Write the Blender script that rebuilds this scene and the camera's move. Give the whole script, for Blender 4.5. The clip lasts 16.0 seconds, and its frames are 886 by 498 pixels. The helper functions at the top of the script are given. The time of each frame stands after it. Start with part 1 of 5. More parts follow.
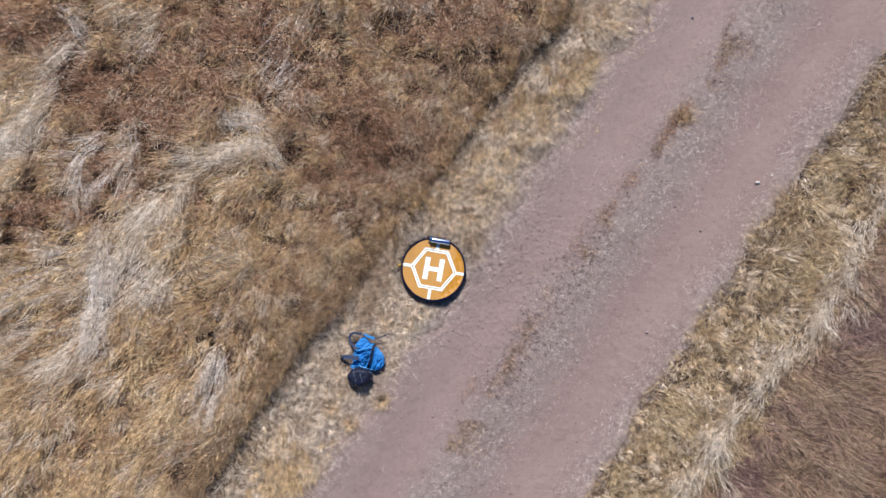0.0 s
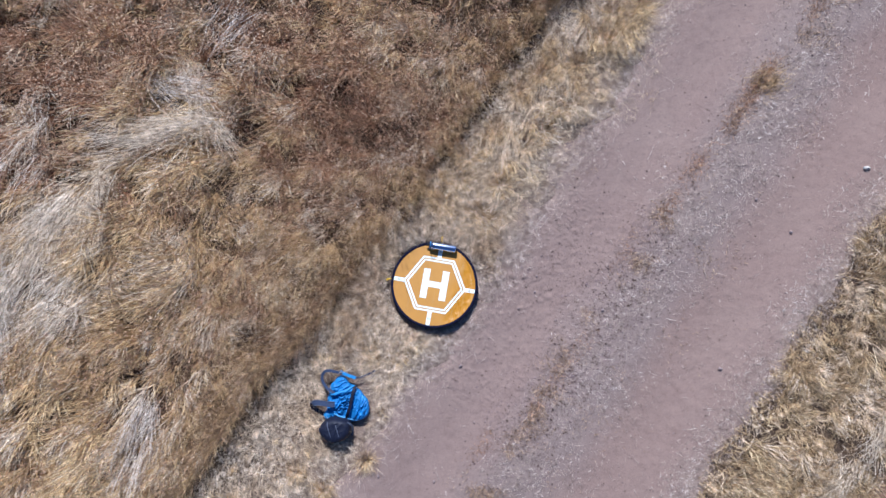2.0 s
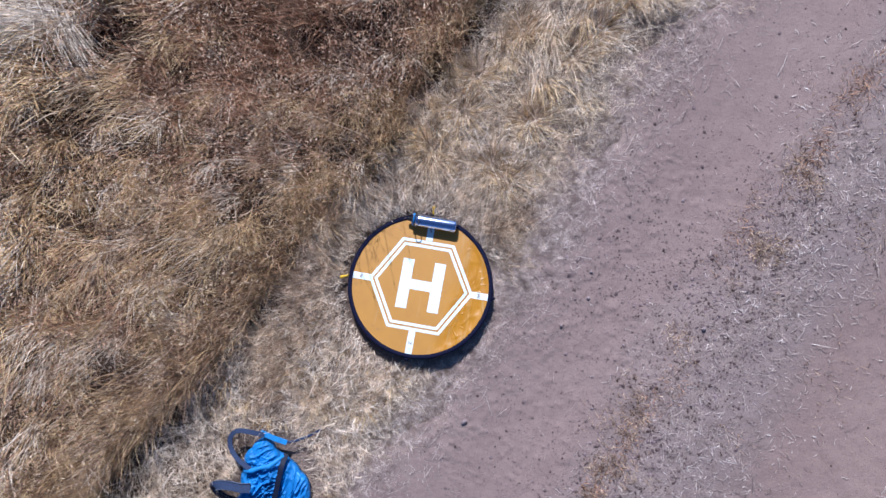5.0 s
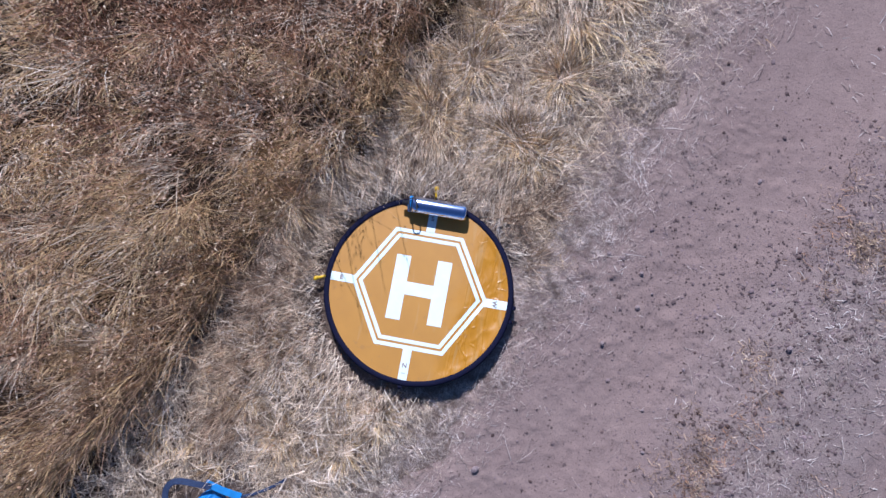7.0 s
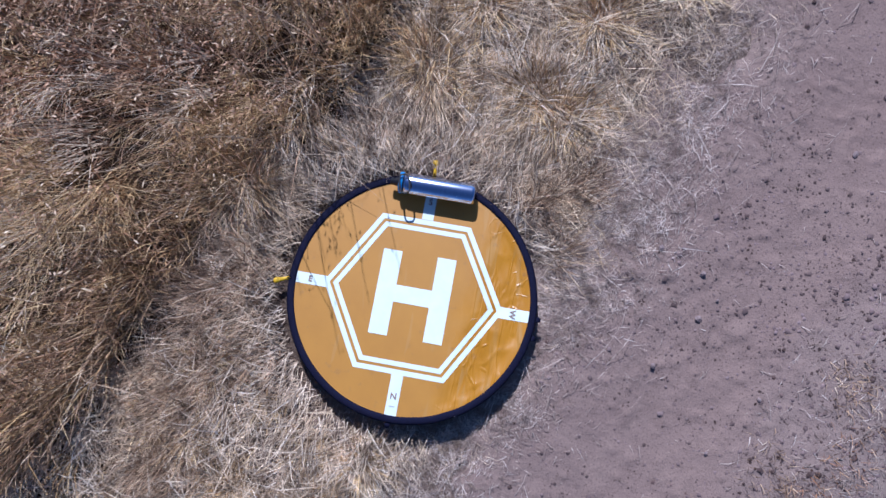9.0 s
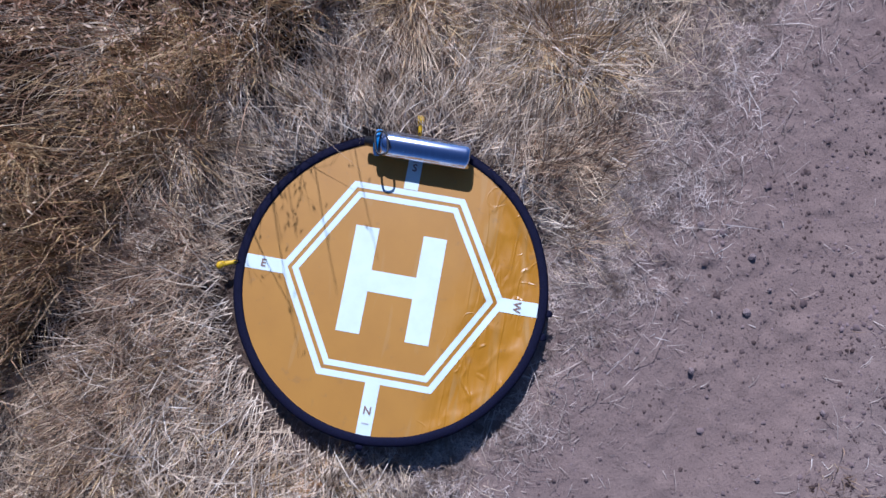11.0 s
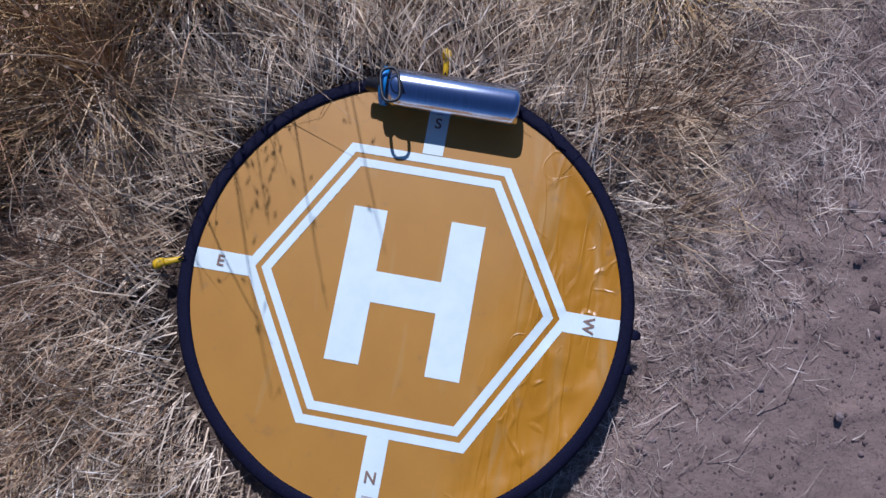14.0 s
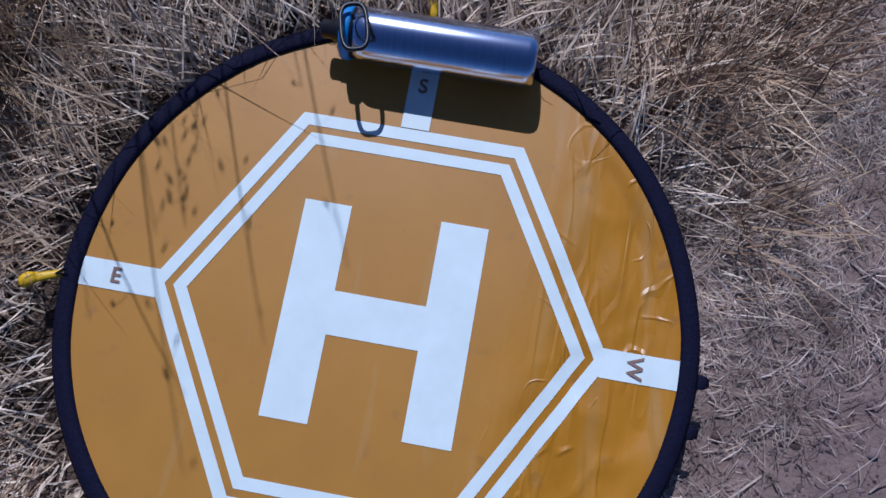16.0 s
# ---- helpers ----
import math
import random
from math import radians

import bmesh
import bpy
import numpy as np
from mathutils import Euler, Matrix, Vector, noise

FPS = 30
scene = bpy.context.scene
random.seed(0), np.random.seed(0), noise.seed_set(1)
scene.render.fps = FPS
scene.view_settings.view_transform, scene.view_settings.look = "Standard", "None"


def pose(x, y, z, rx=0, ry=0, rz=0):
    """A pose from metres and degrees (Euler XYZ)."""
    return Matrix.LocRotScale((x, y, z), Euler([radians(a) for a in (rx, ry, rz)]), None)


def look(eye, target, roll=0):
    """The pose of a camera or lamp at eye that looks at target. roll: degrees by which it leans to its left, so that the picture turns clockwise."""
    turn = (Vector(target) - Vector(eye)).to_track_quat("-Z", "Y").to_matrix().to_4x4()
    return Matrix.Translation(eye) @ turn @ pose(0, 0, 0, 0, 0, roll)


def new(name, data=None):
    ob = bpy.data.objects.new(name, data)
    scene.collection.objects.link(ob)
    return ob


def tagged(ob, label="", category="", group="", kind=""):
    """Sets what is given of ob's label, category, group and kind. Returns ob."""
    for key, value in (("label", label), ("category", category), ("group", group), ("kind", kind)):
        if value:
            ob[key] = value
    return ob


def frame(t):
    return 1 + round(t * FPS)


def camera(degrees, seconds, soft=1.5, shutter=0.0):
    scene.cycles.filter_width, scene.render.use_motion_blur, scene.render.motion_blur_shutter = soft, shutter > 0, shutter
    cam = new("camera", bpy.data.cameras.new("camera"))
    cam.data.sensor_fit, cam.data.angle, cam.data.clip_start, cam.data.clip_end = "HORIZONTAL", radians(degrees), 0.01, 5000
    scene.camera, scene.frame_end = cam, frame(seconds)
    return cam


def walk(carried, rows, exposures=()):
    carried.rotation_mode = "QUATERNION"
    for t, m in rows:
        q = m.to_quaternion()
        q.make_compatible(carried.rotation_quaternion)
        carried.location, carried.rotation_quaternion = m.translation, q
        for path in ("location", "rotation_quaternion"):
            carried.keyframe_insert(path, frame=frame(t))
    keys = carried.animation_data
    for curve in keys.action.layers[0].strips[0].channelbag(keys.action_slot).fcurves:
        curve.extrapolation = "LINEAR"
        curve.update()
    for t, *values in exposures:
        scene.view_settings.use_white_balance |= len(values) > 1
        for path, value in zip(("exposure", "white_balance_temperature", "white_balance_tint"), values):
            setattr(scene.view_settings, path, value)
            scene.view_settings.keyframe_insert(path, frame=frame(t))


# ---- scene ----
# Slow drone descent over a landing pad beside a dirt track through dry grassland.
cam = camera(66, 16.0, soft=1.5)
PATH = [
    (0, pose(0.0285, 0.1975, 7.8856, 0.257, -0.583, -0.206)),
    (0.5, pose(0.0653, 0.2416, 7.3766, 0.221, -0.671, -0.226)),
    (1, pose(0.0894, 0.3085, 6.8711, 0.022, -0.449, -0.232)),
    (1.5, pose(0.0841, 0.3132, 6.3725, -0.048, -0.322, -0.274)),
    (2, pose(0.0656, 0.3116, 5.9065, -0.031, -0.082, -0.318)),
    (2.5, pose(0.0705, 0.3243, 5.4535, -0.075, 0.300, -0.375)),
    (3, pose(0.0930, 0.3182, 5.0261, -0.086, 0.576, -0.412)),
    (3.5, pose(0.1446, 0.3135, 4.6245, -0.406, 0.893, -0.403)),
    (4, pose(0.1771, 0.2598, 4.2360, -0.353, 1.024, -0.375)),
    (4.2, pose(0.1871, 0.2434, 4.0752, -0.374, 1.085, -0.409)),
    (6.5, pose(0.1286, 0.1619, 2.8526, 0.285, 0.556, 0.069)),
    (7, pose(0.1245, 0.1531, 2.6949, 0.212, 0.639, 0.064)),
    (7.5, pose(0.1287, 0.1402, 2.5240, -0.042, 0.487, 0.073)),
    (8, pose(0.1169, 0.1377, 2.3564, -0.296, 0.377, 0.041)),
    (8.5, pose(0.0906, 0.1370, 2.1894, -0.093, 0.143, 0.052)),
    (10.8, pose(0.0911, 0.0864, 1.6688, 0.580, -0.727, -0.002)),
    (11, pose(0.0961, 0.0743, 1.6313, 0.376, -0.900, 0.002)),
    (11.5, pose(0.0977, 0.0642, 1.5462, 0.064, -0.778, -0.064)),
    (12, pose(0.0719, 0.0777, 1.4649, 0.059, -0.562, -0.080)),
    (12.5, pose(0.0525, 0.0619, 1.3744, -0.056, -0.369, -0.080)),
    (13, pose(0.0500, 0.0457, 1.2889, -0.028, -0.175, -0.111)),
    (13.5, pose(0.0511, 0.0454, 1.2017, -0.407, -0.013, -0.113)),
    (14, pose(0.0615, 0.0810, 1.1209, -0.510, 0.030, -0.048)),
    (14.5, pose(0.0777, 0.1009, 1.0368, -0.220, 0.030, 0.004)),
    (15, pose(0.0828, 0.1135, 0.9526, 0.023, -0.071, -0.068)),
    (15.5, pose(0.0854, 0.0965, 0.8672, 0.511, -0.196, -0.108)),
    (16, pose(0.0734, 0.0752, 0.7950, 0.585, -0.289, 0.026)),
]
EXPOSURES = [(0.0, 0.36, 5780, 10), (2.0, 0.38, 5350, 11), (4.0, 0.35, 5200, 12), (7.0, 0.2, 5170, 17), (10.0, -0.03, 5060, 17), (12.0, -0.17, 5090, 17), (14.0, -0.40, 5220, 17), (16.0, -0.65, 5030, 18)]
walk(cam, PATH, EXPOSURES)

# ---------------------------------------------------------------- light
SUN_TO = Vector((-0.14, 1.03, 0.84)).normalized()
world = bpy.data.worlds.new("sky")
scene.world = world
world.use_nodes = True
wn = world.node_tree.nodes
sky = wn.new("ShaderNodeTexSky")
sky.sky_type = "NISHITA"
sky.sun_disc = False
sky.air_density, sky.dust_density, sky.ozone_density = 1.0, 0.3, 6.0
sky.sun_elevation = math.asin(SUN_TO.z)
sky.sun_rotation = math.atan2(SUN_TO.x, SUN_TO.y)
world.node_tree.links.new(sky.outputs[0], wn["Background"].inputs[0])
wn["Background"].inputs[1].default_value = 0.066
sun_data = bpy.data.lights.new("sun", "SUN")
sun_data.energy, sun_data.angle, sun_data.color = 4.6, radians(0.53), (1.0, 0.95, 0.88)
sun = new("sun", sun_data)
sun.matrix_world = look((0, 0, 30), Vector((0, 0, 30)) - SUN_TO)

# ---------------------------------------------------------------- materials
ROAD_TURN = radians(54.8)


def material(name, rough=0.8, metal=0.0, spec=0.3):
    m = bpy.data.materials.new(name)
    m.use_nodes = True
    b = m.node_tree.nodes["Principled BSDF"]
    b.inputs["Roughness"].default_value = rough
    b.inputs["Metallic"].default_value = metal
    b.inputs["Specular IOR Level"].default_value = spec
    return m, m.node_tree.nodes, m.node_tree.links, b


def ramp(nodes, stops):
    r = nodes.new("ShaderNodeValToRGB")
    r.color_ramp.elements.remove(r.color_ramp.elements[1])
    for i, (p, c) in enumerate(stops):
        e = r.color_ramp.elements[0] if i == 0 else r.color_ramp.elements.new(p)
        e.position, e.color = p, (*c, 1)
    return r


def noise_node(nodes, links, scale, detail=4, rough=0.6, coord="Object"):
    tc = nodes.new("ShaderNodeTexCoord")
    n = nodes.new("ShaderNodeTexNoise")
    n.inputs["Scale"].default_value, n.inputs["Detail"].default_value, n.inputs["Roughness"].default_value = scale, detail, rough
    links.new(tc.outputs[coord], n.inputs["Vector"])
    return n


def mix(nodes, links, fac, a, b, blend="MIX"):
    m = nodes.new("ShaderNodeMix")
    m.data_type, m.blend_type = "RGBA", blend
    for sock, v in ((m.inputs[0], fac), (m.inputs[6], a), (m.inputs[7], b)):
        if isinstance(v, (int, float)):
            sock.default_value = v
        elif isinstance(v, tuple):
            sock.default_value = (*v, 1)
        else:
            links.new(v, sock)
    return m.outputs[2]


def bump(nodes, links, bsdf, height, strength, distance):
    b = nodes.new("ShaderNodeBump")
    b.inputs["Strength"].default_value, b.inputs["Distance"].default_value = strength, distance
    links.new(height, b.inputs["Height"])
    links.new(b.outputs[0], bsdf.inputs["Normal"])


def straw_material(name, stops, patch, patch_scale=1.6, rough=0.55, spec=0.35):
    """Dry blades: a colour for each blade, drifting towards another hue over the field."""
    m, n, l, b = material(name, rough, 0, spec)
    g = n.new("ShaderNodeNewGeometry")
    r = ramp(n, stops)
    tone = n.new("ShaderNodeAttribute")
    tone.attribute_name = "tone"
    both = n.new("ShaderNodeMath")
    both.operation = "MULTIPLY_ADD"
    both.inputs[1].default_value = 0.5
    half = n.new("ShaderNodeMath")
    half.operation = "MULTIPLY"
    half.inputs[1].default_value = 0.5
    l.new(g.outputs["Random Per Island"], half.inputs[0])
    l.new(tone.outputs["Fac"], both.inputs[0])
    l.new(half.outputs[0], both.inputs[2])
    l.new(both.outputs[0], r.inputs[0])
    big = noise_node(n, l, patch_scale, 3)
    f = ramp(n, [(0.4, (0, 0, 0)), (0.62, (1, 1, 1))])
    l.new(big.outputs[0], f.inputs[0])
    c = mix(n, l, f.outputs[0], r.outputs[0], mix(n, l, 0.55, r.outputs[0], patch))
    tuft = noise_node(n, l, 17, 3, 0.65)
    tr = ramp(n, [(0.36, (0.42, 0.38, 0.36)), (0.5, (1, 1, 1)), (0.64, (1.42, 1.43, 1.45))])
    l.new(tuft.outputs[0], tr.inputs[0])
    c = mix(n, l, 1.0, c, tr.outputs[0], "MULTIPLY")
    l.new(c, b.inputs["Base Color"])
    return m


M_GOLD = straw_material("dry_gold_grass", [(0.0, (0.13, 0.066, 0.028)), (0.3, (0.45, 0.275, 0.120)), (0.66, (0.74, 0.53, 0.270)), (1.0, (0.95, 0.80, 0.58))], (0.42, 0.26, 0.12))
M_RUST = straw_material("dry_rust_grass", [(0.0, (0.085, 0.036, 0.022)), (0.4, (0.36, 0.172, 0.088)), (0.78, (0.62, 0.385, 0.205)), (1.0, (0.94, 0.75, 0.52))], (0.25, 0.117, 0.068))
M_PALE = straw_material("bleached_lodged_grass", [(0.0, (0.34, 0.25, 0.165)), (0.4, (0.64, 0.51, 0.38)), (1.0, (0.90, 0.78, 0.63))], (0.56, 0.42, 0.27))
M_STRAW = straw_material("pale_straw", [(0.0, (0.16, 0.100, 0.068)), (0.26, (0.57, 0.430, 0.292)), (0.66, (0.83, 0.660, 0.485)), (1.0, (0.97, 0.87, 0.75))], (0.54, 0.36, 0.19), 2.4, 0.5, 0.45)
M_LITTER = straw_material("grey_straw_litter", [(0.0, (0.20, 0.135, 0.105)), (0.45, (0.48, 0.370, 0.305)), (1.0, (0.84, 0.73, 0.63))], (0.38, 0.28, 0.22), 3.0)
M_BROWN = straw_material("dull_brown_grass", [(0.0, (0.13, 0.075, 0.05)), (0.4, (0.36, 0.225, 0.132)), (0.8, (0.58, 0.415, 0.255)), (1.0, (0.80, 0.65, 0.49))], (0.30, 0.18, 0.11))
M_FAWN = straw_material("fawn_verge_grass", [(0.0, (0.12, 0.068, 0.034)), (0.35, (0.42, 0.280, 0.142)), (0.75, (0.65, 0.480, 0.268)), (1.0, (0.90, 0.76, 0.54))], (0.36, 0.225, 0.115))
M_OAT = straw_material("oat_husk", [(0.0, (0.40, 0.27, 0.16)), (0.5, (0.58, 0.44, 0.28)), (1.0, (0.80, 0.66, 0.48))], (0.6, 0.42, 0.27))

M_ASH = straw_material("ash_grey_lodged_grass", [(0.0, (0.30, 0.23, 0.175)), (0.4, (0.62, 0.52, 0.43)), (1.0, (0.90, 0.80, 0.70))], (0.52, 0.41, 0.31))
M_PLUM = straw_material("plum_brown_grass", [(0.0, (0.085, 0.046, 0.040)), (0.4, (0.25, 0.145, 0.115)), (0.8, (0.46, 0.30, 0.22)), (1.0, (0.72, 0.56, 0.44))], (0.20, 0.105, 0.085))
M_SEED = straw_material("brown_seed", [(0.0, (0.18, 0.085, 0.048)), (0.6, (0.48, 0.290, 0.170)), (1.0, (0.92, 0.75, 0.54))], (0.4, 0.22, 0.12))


def soil_material():
    m, n, l, b = material("thatch_soil", 0.95, 0, 0.1)
    a = noise_node(n, l, 2.2, 5)
    r = ramp(n, [(0.3, (0.055, 0.036, 0.026)), (0.55, (0.10, 0.066, 0.044)), (0.75, (0.17, 0.12, 0.078))])
    l.new(a.outputs[0], r.inputs[0])
    fine = noise_node(n, l, 90, 5, 0.7)
    r2 = ramp(n, [(0.35, (0.6, 0.58, 0.56)), (0.65, (1.2, 1.17, 1.12))])
    l.new(fine.outputs[0], r2.inputs[0])
    tc = n.new("ShaderNodeTexCoord")
    dot = n.new("ShaderNodeVectorMath")
    dot.operation = "DOT_PRODUCT"
    dot.inputs[1].default_value = (math.sin(ROAD_TURN), -math.cos(ROAD_TURN), 0)
    l.new(tc.outputs["Object"], dot.inputs[0])
    wob = noise_node(n, l, 3.5, 5, 0.65)
    add = n.new("ShaderNodeMath")
    add.operation = "MULTIPLY_ADD"
    add.inputs[1].default_value = 0.9
    l.new(wob.outputs[0], add.inputs[0])
    l.new(dot.outputs["Value"], add.inputs[2])
    mr = n.new("ShaderNodeMapRange")
    mr.inputs[1].default_value, mr.inputs[2].default_value = -0.5, 4.5
    l.new(add.outputs[0], mr.inputs[0])
    near = ramp(n, [(0.08, (0, 0, 0)), (0.21, (1, 1, 1)), (0.70, (1, 1, 1)), (0.78, (0.15, 0.15, 0.15))])
    l.new(mr.outputs[0], near.inputs[0])
    dusty = mix(n, l, near.outputs[0], r.outputs[0], (0.34, 0.252, 0.205))
    span = n.new("ShaderNodeVectorMath")
    span.operation = "LENGTH"
    l.new(tc.outputs["Object"], span.inputs[0])
    away = n.new("ShaderNodeMapRange")
    away.inputs[1].default_value, away.inputs[2].default_value = 5.0, 8.0
    l.new(span.outputs["Value"], away.inputs[0])
    hill = noise_node(n, l, 0.35, 6, 0.65)
    hr = ramp(n, [(0.35, (0.20, 0.127, 0.07)), (0.5, (0.30, 0.205, 0.115)), (0.68, (0.42, 0.32, 0.20))])
    l.new(hill.outputs[0], hr.inputs[0])
    dusty = mix(n, l, away.outputs[0], dusty, hr.outputs[0])
    l.new(mix(n, l, 1.0, dusty, r2.outputs[0], "MULTIPLY"), b.inputs["Base Color"])
    bump(n, l, b, fine.outputs[0], 0.8, 0.03)
    return m


def dirt_material():
    """Packed red-grey dirt with fine grit; the wheel tracks are redder and smoother than the crown."""
    m, n, l, b = material("packed_dirt", 0.93, 0, 0.15)
    a = noise_node(n, l, 1.1, 5, 0.55)
    r = ramp(n, [(0.3, (0.209, 0.147, 0.127)), (0.5, (0.248, 0.179, 0.153)), (0.72, (0.290, 0.216, 0.182))])
    l.new(a.outputs[0], r.inputs[0])
    tc = n.new("ShaderNodeTexCoord")
    dot = n.new("ShaderNodeVectorMath")
    dot.operation = "DOT_PRODUCT"
    dot.inputs[1].default_value = (math.sin(ROAD_TURN), -math.cos(ROAD_TURN), 0)
    l.new(tc.outputs["Object"], dot.inputs[0])
    wob = noise_node(n, l, 1.3, 4)
    add = n.new("ShaderNodeMath")
    add.operation = "MULTIPLY_ADD"
    l.new(wob.outputs[0], add.inputs[0])
    add.inputs[1].default_value = 0.5
    l.new(dot.outputs["Value"], add.inputs[2])
    band = ramp(n, [(0.0, (0.5, 0.5, 0.5)), (0.16, (0.25, 0.25, 0.25)), (0.34, (0.2, 0.2, 0.2)), (0.44, (0.9, 0.9, 0.9)), (0.56, (0.9, 0.9, 0.9)), (0.66, (0, 0, 0)), (0.86, (0, 0, 0)), (0.97, (0.7, 0.7, 0.7))])
    mr = n.new("ShaderNodeMapRange")
    mr.inputs[1].default_value, mr.inputs[2].default_value = 0.3, 3.3
    l.new(add.outputs[0], mr.inputs[0])
    l.new(mr.outputs[0], band.inputs[0])
    red = mix(n, l, 0.6, r.outputs[0], (0.318, 0.210, 0.172))
    grey = mix(n, l, 0.6, r.outputs[0], (0.285, 0.217, 0.195))
    base = mix(n, l, band.outputs[0], red, grey)
    chaff = noise_node(n, l, 7, 6, 0.75)
    sides = ramp(n, [(0.0, (0.7, 0.7, 0.7)), (0.10, (0.32, 0.32, 0.32)), (0.20, (0.1, 0.1, 0.1)), (0.36, (0.05, 0.05, 0.05)), (0.48, (0.45, 0.45, 0.45)), (0.60, (0.05, 0.05, 0.05)), (0.84, (0.1, 0.1, 0.1)), (0.95, (0.9, 0.9, 0.9))])
    l.new(mr.outputs[0], sides.inputs[0])
    cf = ramp(n, [(0.36, (0, 0, 0)), (0.62, (1, 1, 1))])
    l.new(chaff.outputs[0], cf.inputs[0])
    base = mix(n, l, mix(n, l, 1.0, sides.outputs[0], cf.outputs[0], "MULTIPLY"), base, (0.39, 0.30, 0.24))
    grit = noise_node(n, l, 170, 4, 0.75)
    gr = ramp(n, [(0.32, (0.5, 0.47, 0.47)), (0.45, (1, 1, 1)), (0.6, (1, 1, 1)), (0.70, (1.45, 1.43, 1.40))])
    l.new(grit.outputs[0], gr.inputs[0])
    c = mix(n, l, 1.0, base, gr.outputs[0], "MULTIPLY")
    mid = noise_node(n, l, 15, 8, 0.75)
    gm = ramp(n, [(0.32, (0.87, 0.86, 0.86)), (0.5, (1.0, 1.0, 1.0)), (0.68, (1.07, 1.07, 1.06))])
    l.new(mid.outputs[0], gm.inputs[0])
    l.new(mix(n, l, 1.0, c, gm.outputs[0], "MULTIPLY"), b.inputs["Base Color"])
    bump(n, l, b, mid.outputs[0], 0.6, 0.012)
    return m


def plain(name, colour, rough, spec=0.3, metal=0.0, vary=0.15, scale=40, relief=0.1):
    m, n, l, b = material(name, rough, metal, spec)
    a = noise_node(n, l, scale, 4)
    lo, hi = tuple(v * (1 - vary) for v in colour), tuple(min(1, v * (1 + vary)) for v in colour)
    r = ramp(n, [(0.3, lo), (0.7, hi)])
    l.new(a.outputs[0], r.inputs[0])
    l.new(r.outputs[0], b.inputs["Base Color"])
    if relief:
        bump(n, l, b, a.outputs[0], relief, 0.004)
    return m


def fabric_material():
    """Orange coated nylon: fine weave, dusty handling marks and faint creases."""
    m, n, l, b = material("orange_nylon", 0.5, 0, 0.55)
    a = noise_node(n, l, 9, 4, 0.6)
    r = ramp(n, [(0.3, (0.452, 0.184, 0.003)), (0.7, (0.512, 0.217, 0.006))])
    l.new(a.outputs[0], r.inputs[0])
    d = noise_node(n, l, 26, 4, 0.65)
    dr = ramp(n, [(0.60, (0, 0, 0)), (0.74, (1, 1, 1))])
    l.new(d.outputs[0], dr.inputs[0])
    dust = mix(n, l, dr.outputs[0], r.outputs[0], mix(n, l, 0.45, r.outputs[0], (0.22, 0.11, 0.04)))
    cloth = dust
    tc = n.new("ShaderNodeTexCoord")
    # sharp creases where the cloth hangs slack, on the W side
    mp = n.new("ShaderNodeMapping")
    mp.inputs["Rotation"].default_value = (0, 0, radians(14))
    mp.inputs["Scale"].default_value = (2.6, 0.42, 1)
    l.new(tc.outputs["Object"], mp.inputs[0])
    cr = n.new("ShaderNodeTexNoise")
    cr.inputs["Scale"].default_value, cr.inputs["Detail"].default_value, cr.inputs["Distortion"].default_value = 11, 1.5, 0.25
    l.new(mp.outputs[0], cr.inputs["Vector"])
    ridge = ramp(n, [(0.38, (0, 0, 0)), (0.5, (1, 1, 1)), (0.56, (0.2, 0.2, 0.2)), (0.7, (0.7, 0.7, 0.7))])
    l.new(cr.outputs[0], ridge.inputs[0])
    side = n.new("ShaderNodeVectorMath")
    side.operation = "DOT_PRODUCT"
    side.inputs[1].default_value = (1, -0.12, 0)
    l.new(tc.outputs["Object"], side.inputs[0])
    zone = n.new("ShaderNodeMapRange")
    zone.inputs[1].default_value, zone.inputs[2].default_value = 0.14, 0.23
    l.new(side.outputs["Value"], zone.inputs[0])
    # flat cloth's sheen painted in as a pale tint, fading out on the slack W side
    edge = noise_node(n, l, 11, 3, 0.6)
    shift = n.new("ShaderNodeMath")
    shift.operation = "MULTIPLY_ADD"
    shift.inputs[1].default_value = 0.13
    l.new(edge.outputs[0], shift.inputs[0])
    l.new(side.outputs["Value"], shift.inputs[2])
    sheen = n.new("ShaderNodeMapRange")
    sheen.inputs[1].default_value, sheen.inputs[2].default_value = 0.20, 0.27
    sheen.inputs[3].default_value, sheen.inputs[4].default_value = 0.13, 0.0
    l.new(shift.outputs[0], sheen.inputs[0])
    # pale streaks of the same painted sheen
    lanes = n.new("ShaderNodeMapping")
    lanes.inputs["Rotation"].default_value = (0, 0, radians(-14))
    lanes.inputs["Scale"].default_value = (30, 5, 1)
    l.new(tc.outputs["Object"], lanes.inputs[0])
    sheen_noise = n.new("ShaderNodeTexNoise")
    sheen_noise.inputs["Scale"].default_value, sheen_noise.inputs["Detail"].default_value, sheen_noise.inputs["Distortion"].default_value = 1.0, 2.0, 0.5
    l.new(lanes.outputs[0], sheen_noise.inputs["Vector"])
    lane = n.new("ShaderNodeMapRange")
    lane.inputs[1].default_value, lane.inputs[2].default_value = 0.56, 0.66
    lane.inputs[3].default_value, lane.inputs[4].default_value = 0.0, 0.24
    l.new(sheen_noise.outputs[0], lane.inputs[0])
    most = n.new("ShaderNodeMath")
    most.operation = "MAXIMUM"
    l.new(sheen.outputs[0], most.inputs[0])
    l.new(lane.outputs[0], most.inputs[1])
    l.new(mix(n, l, most.outputs[0], cloth, (0.50, 0.36, 0.17)), b.inputs["Base Color"])
    hgt = n.new("ShaderNodeMath")
    hgt.operation = "MULTIPLY"
    l.new(zone.outputs[0], hgt.inputs[0])
    # a few short sharp creases
    fold = n.new("ShaderNodeTexNoise")
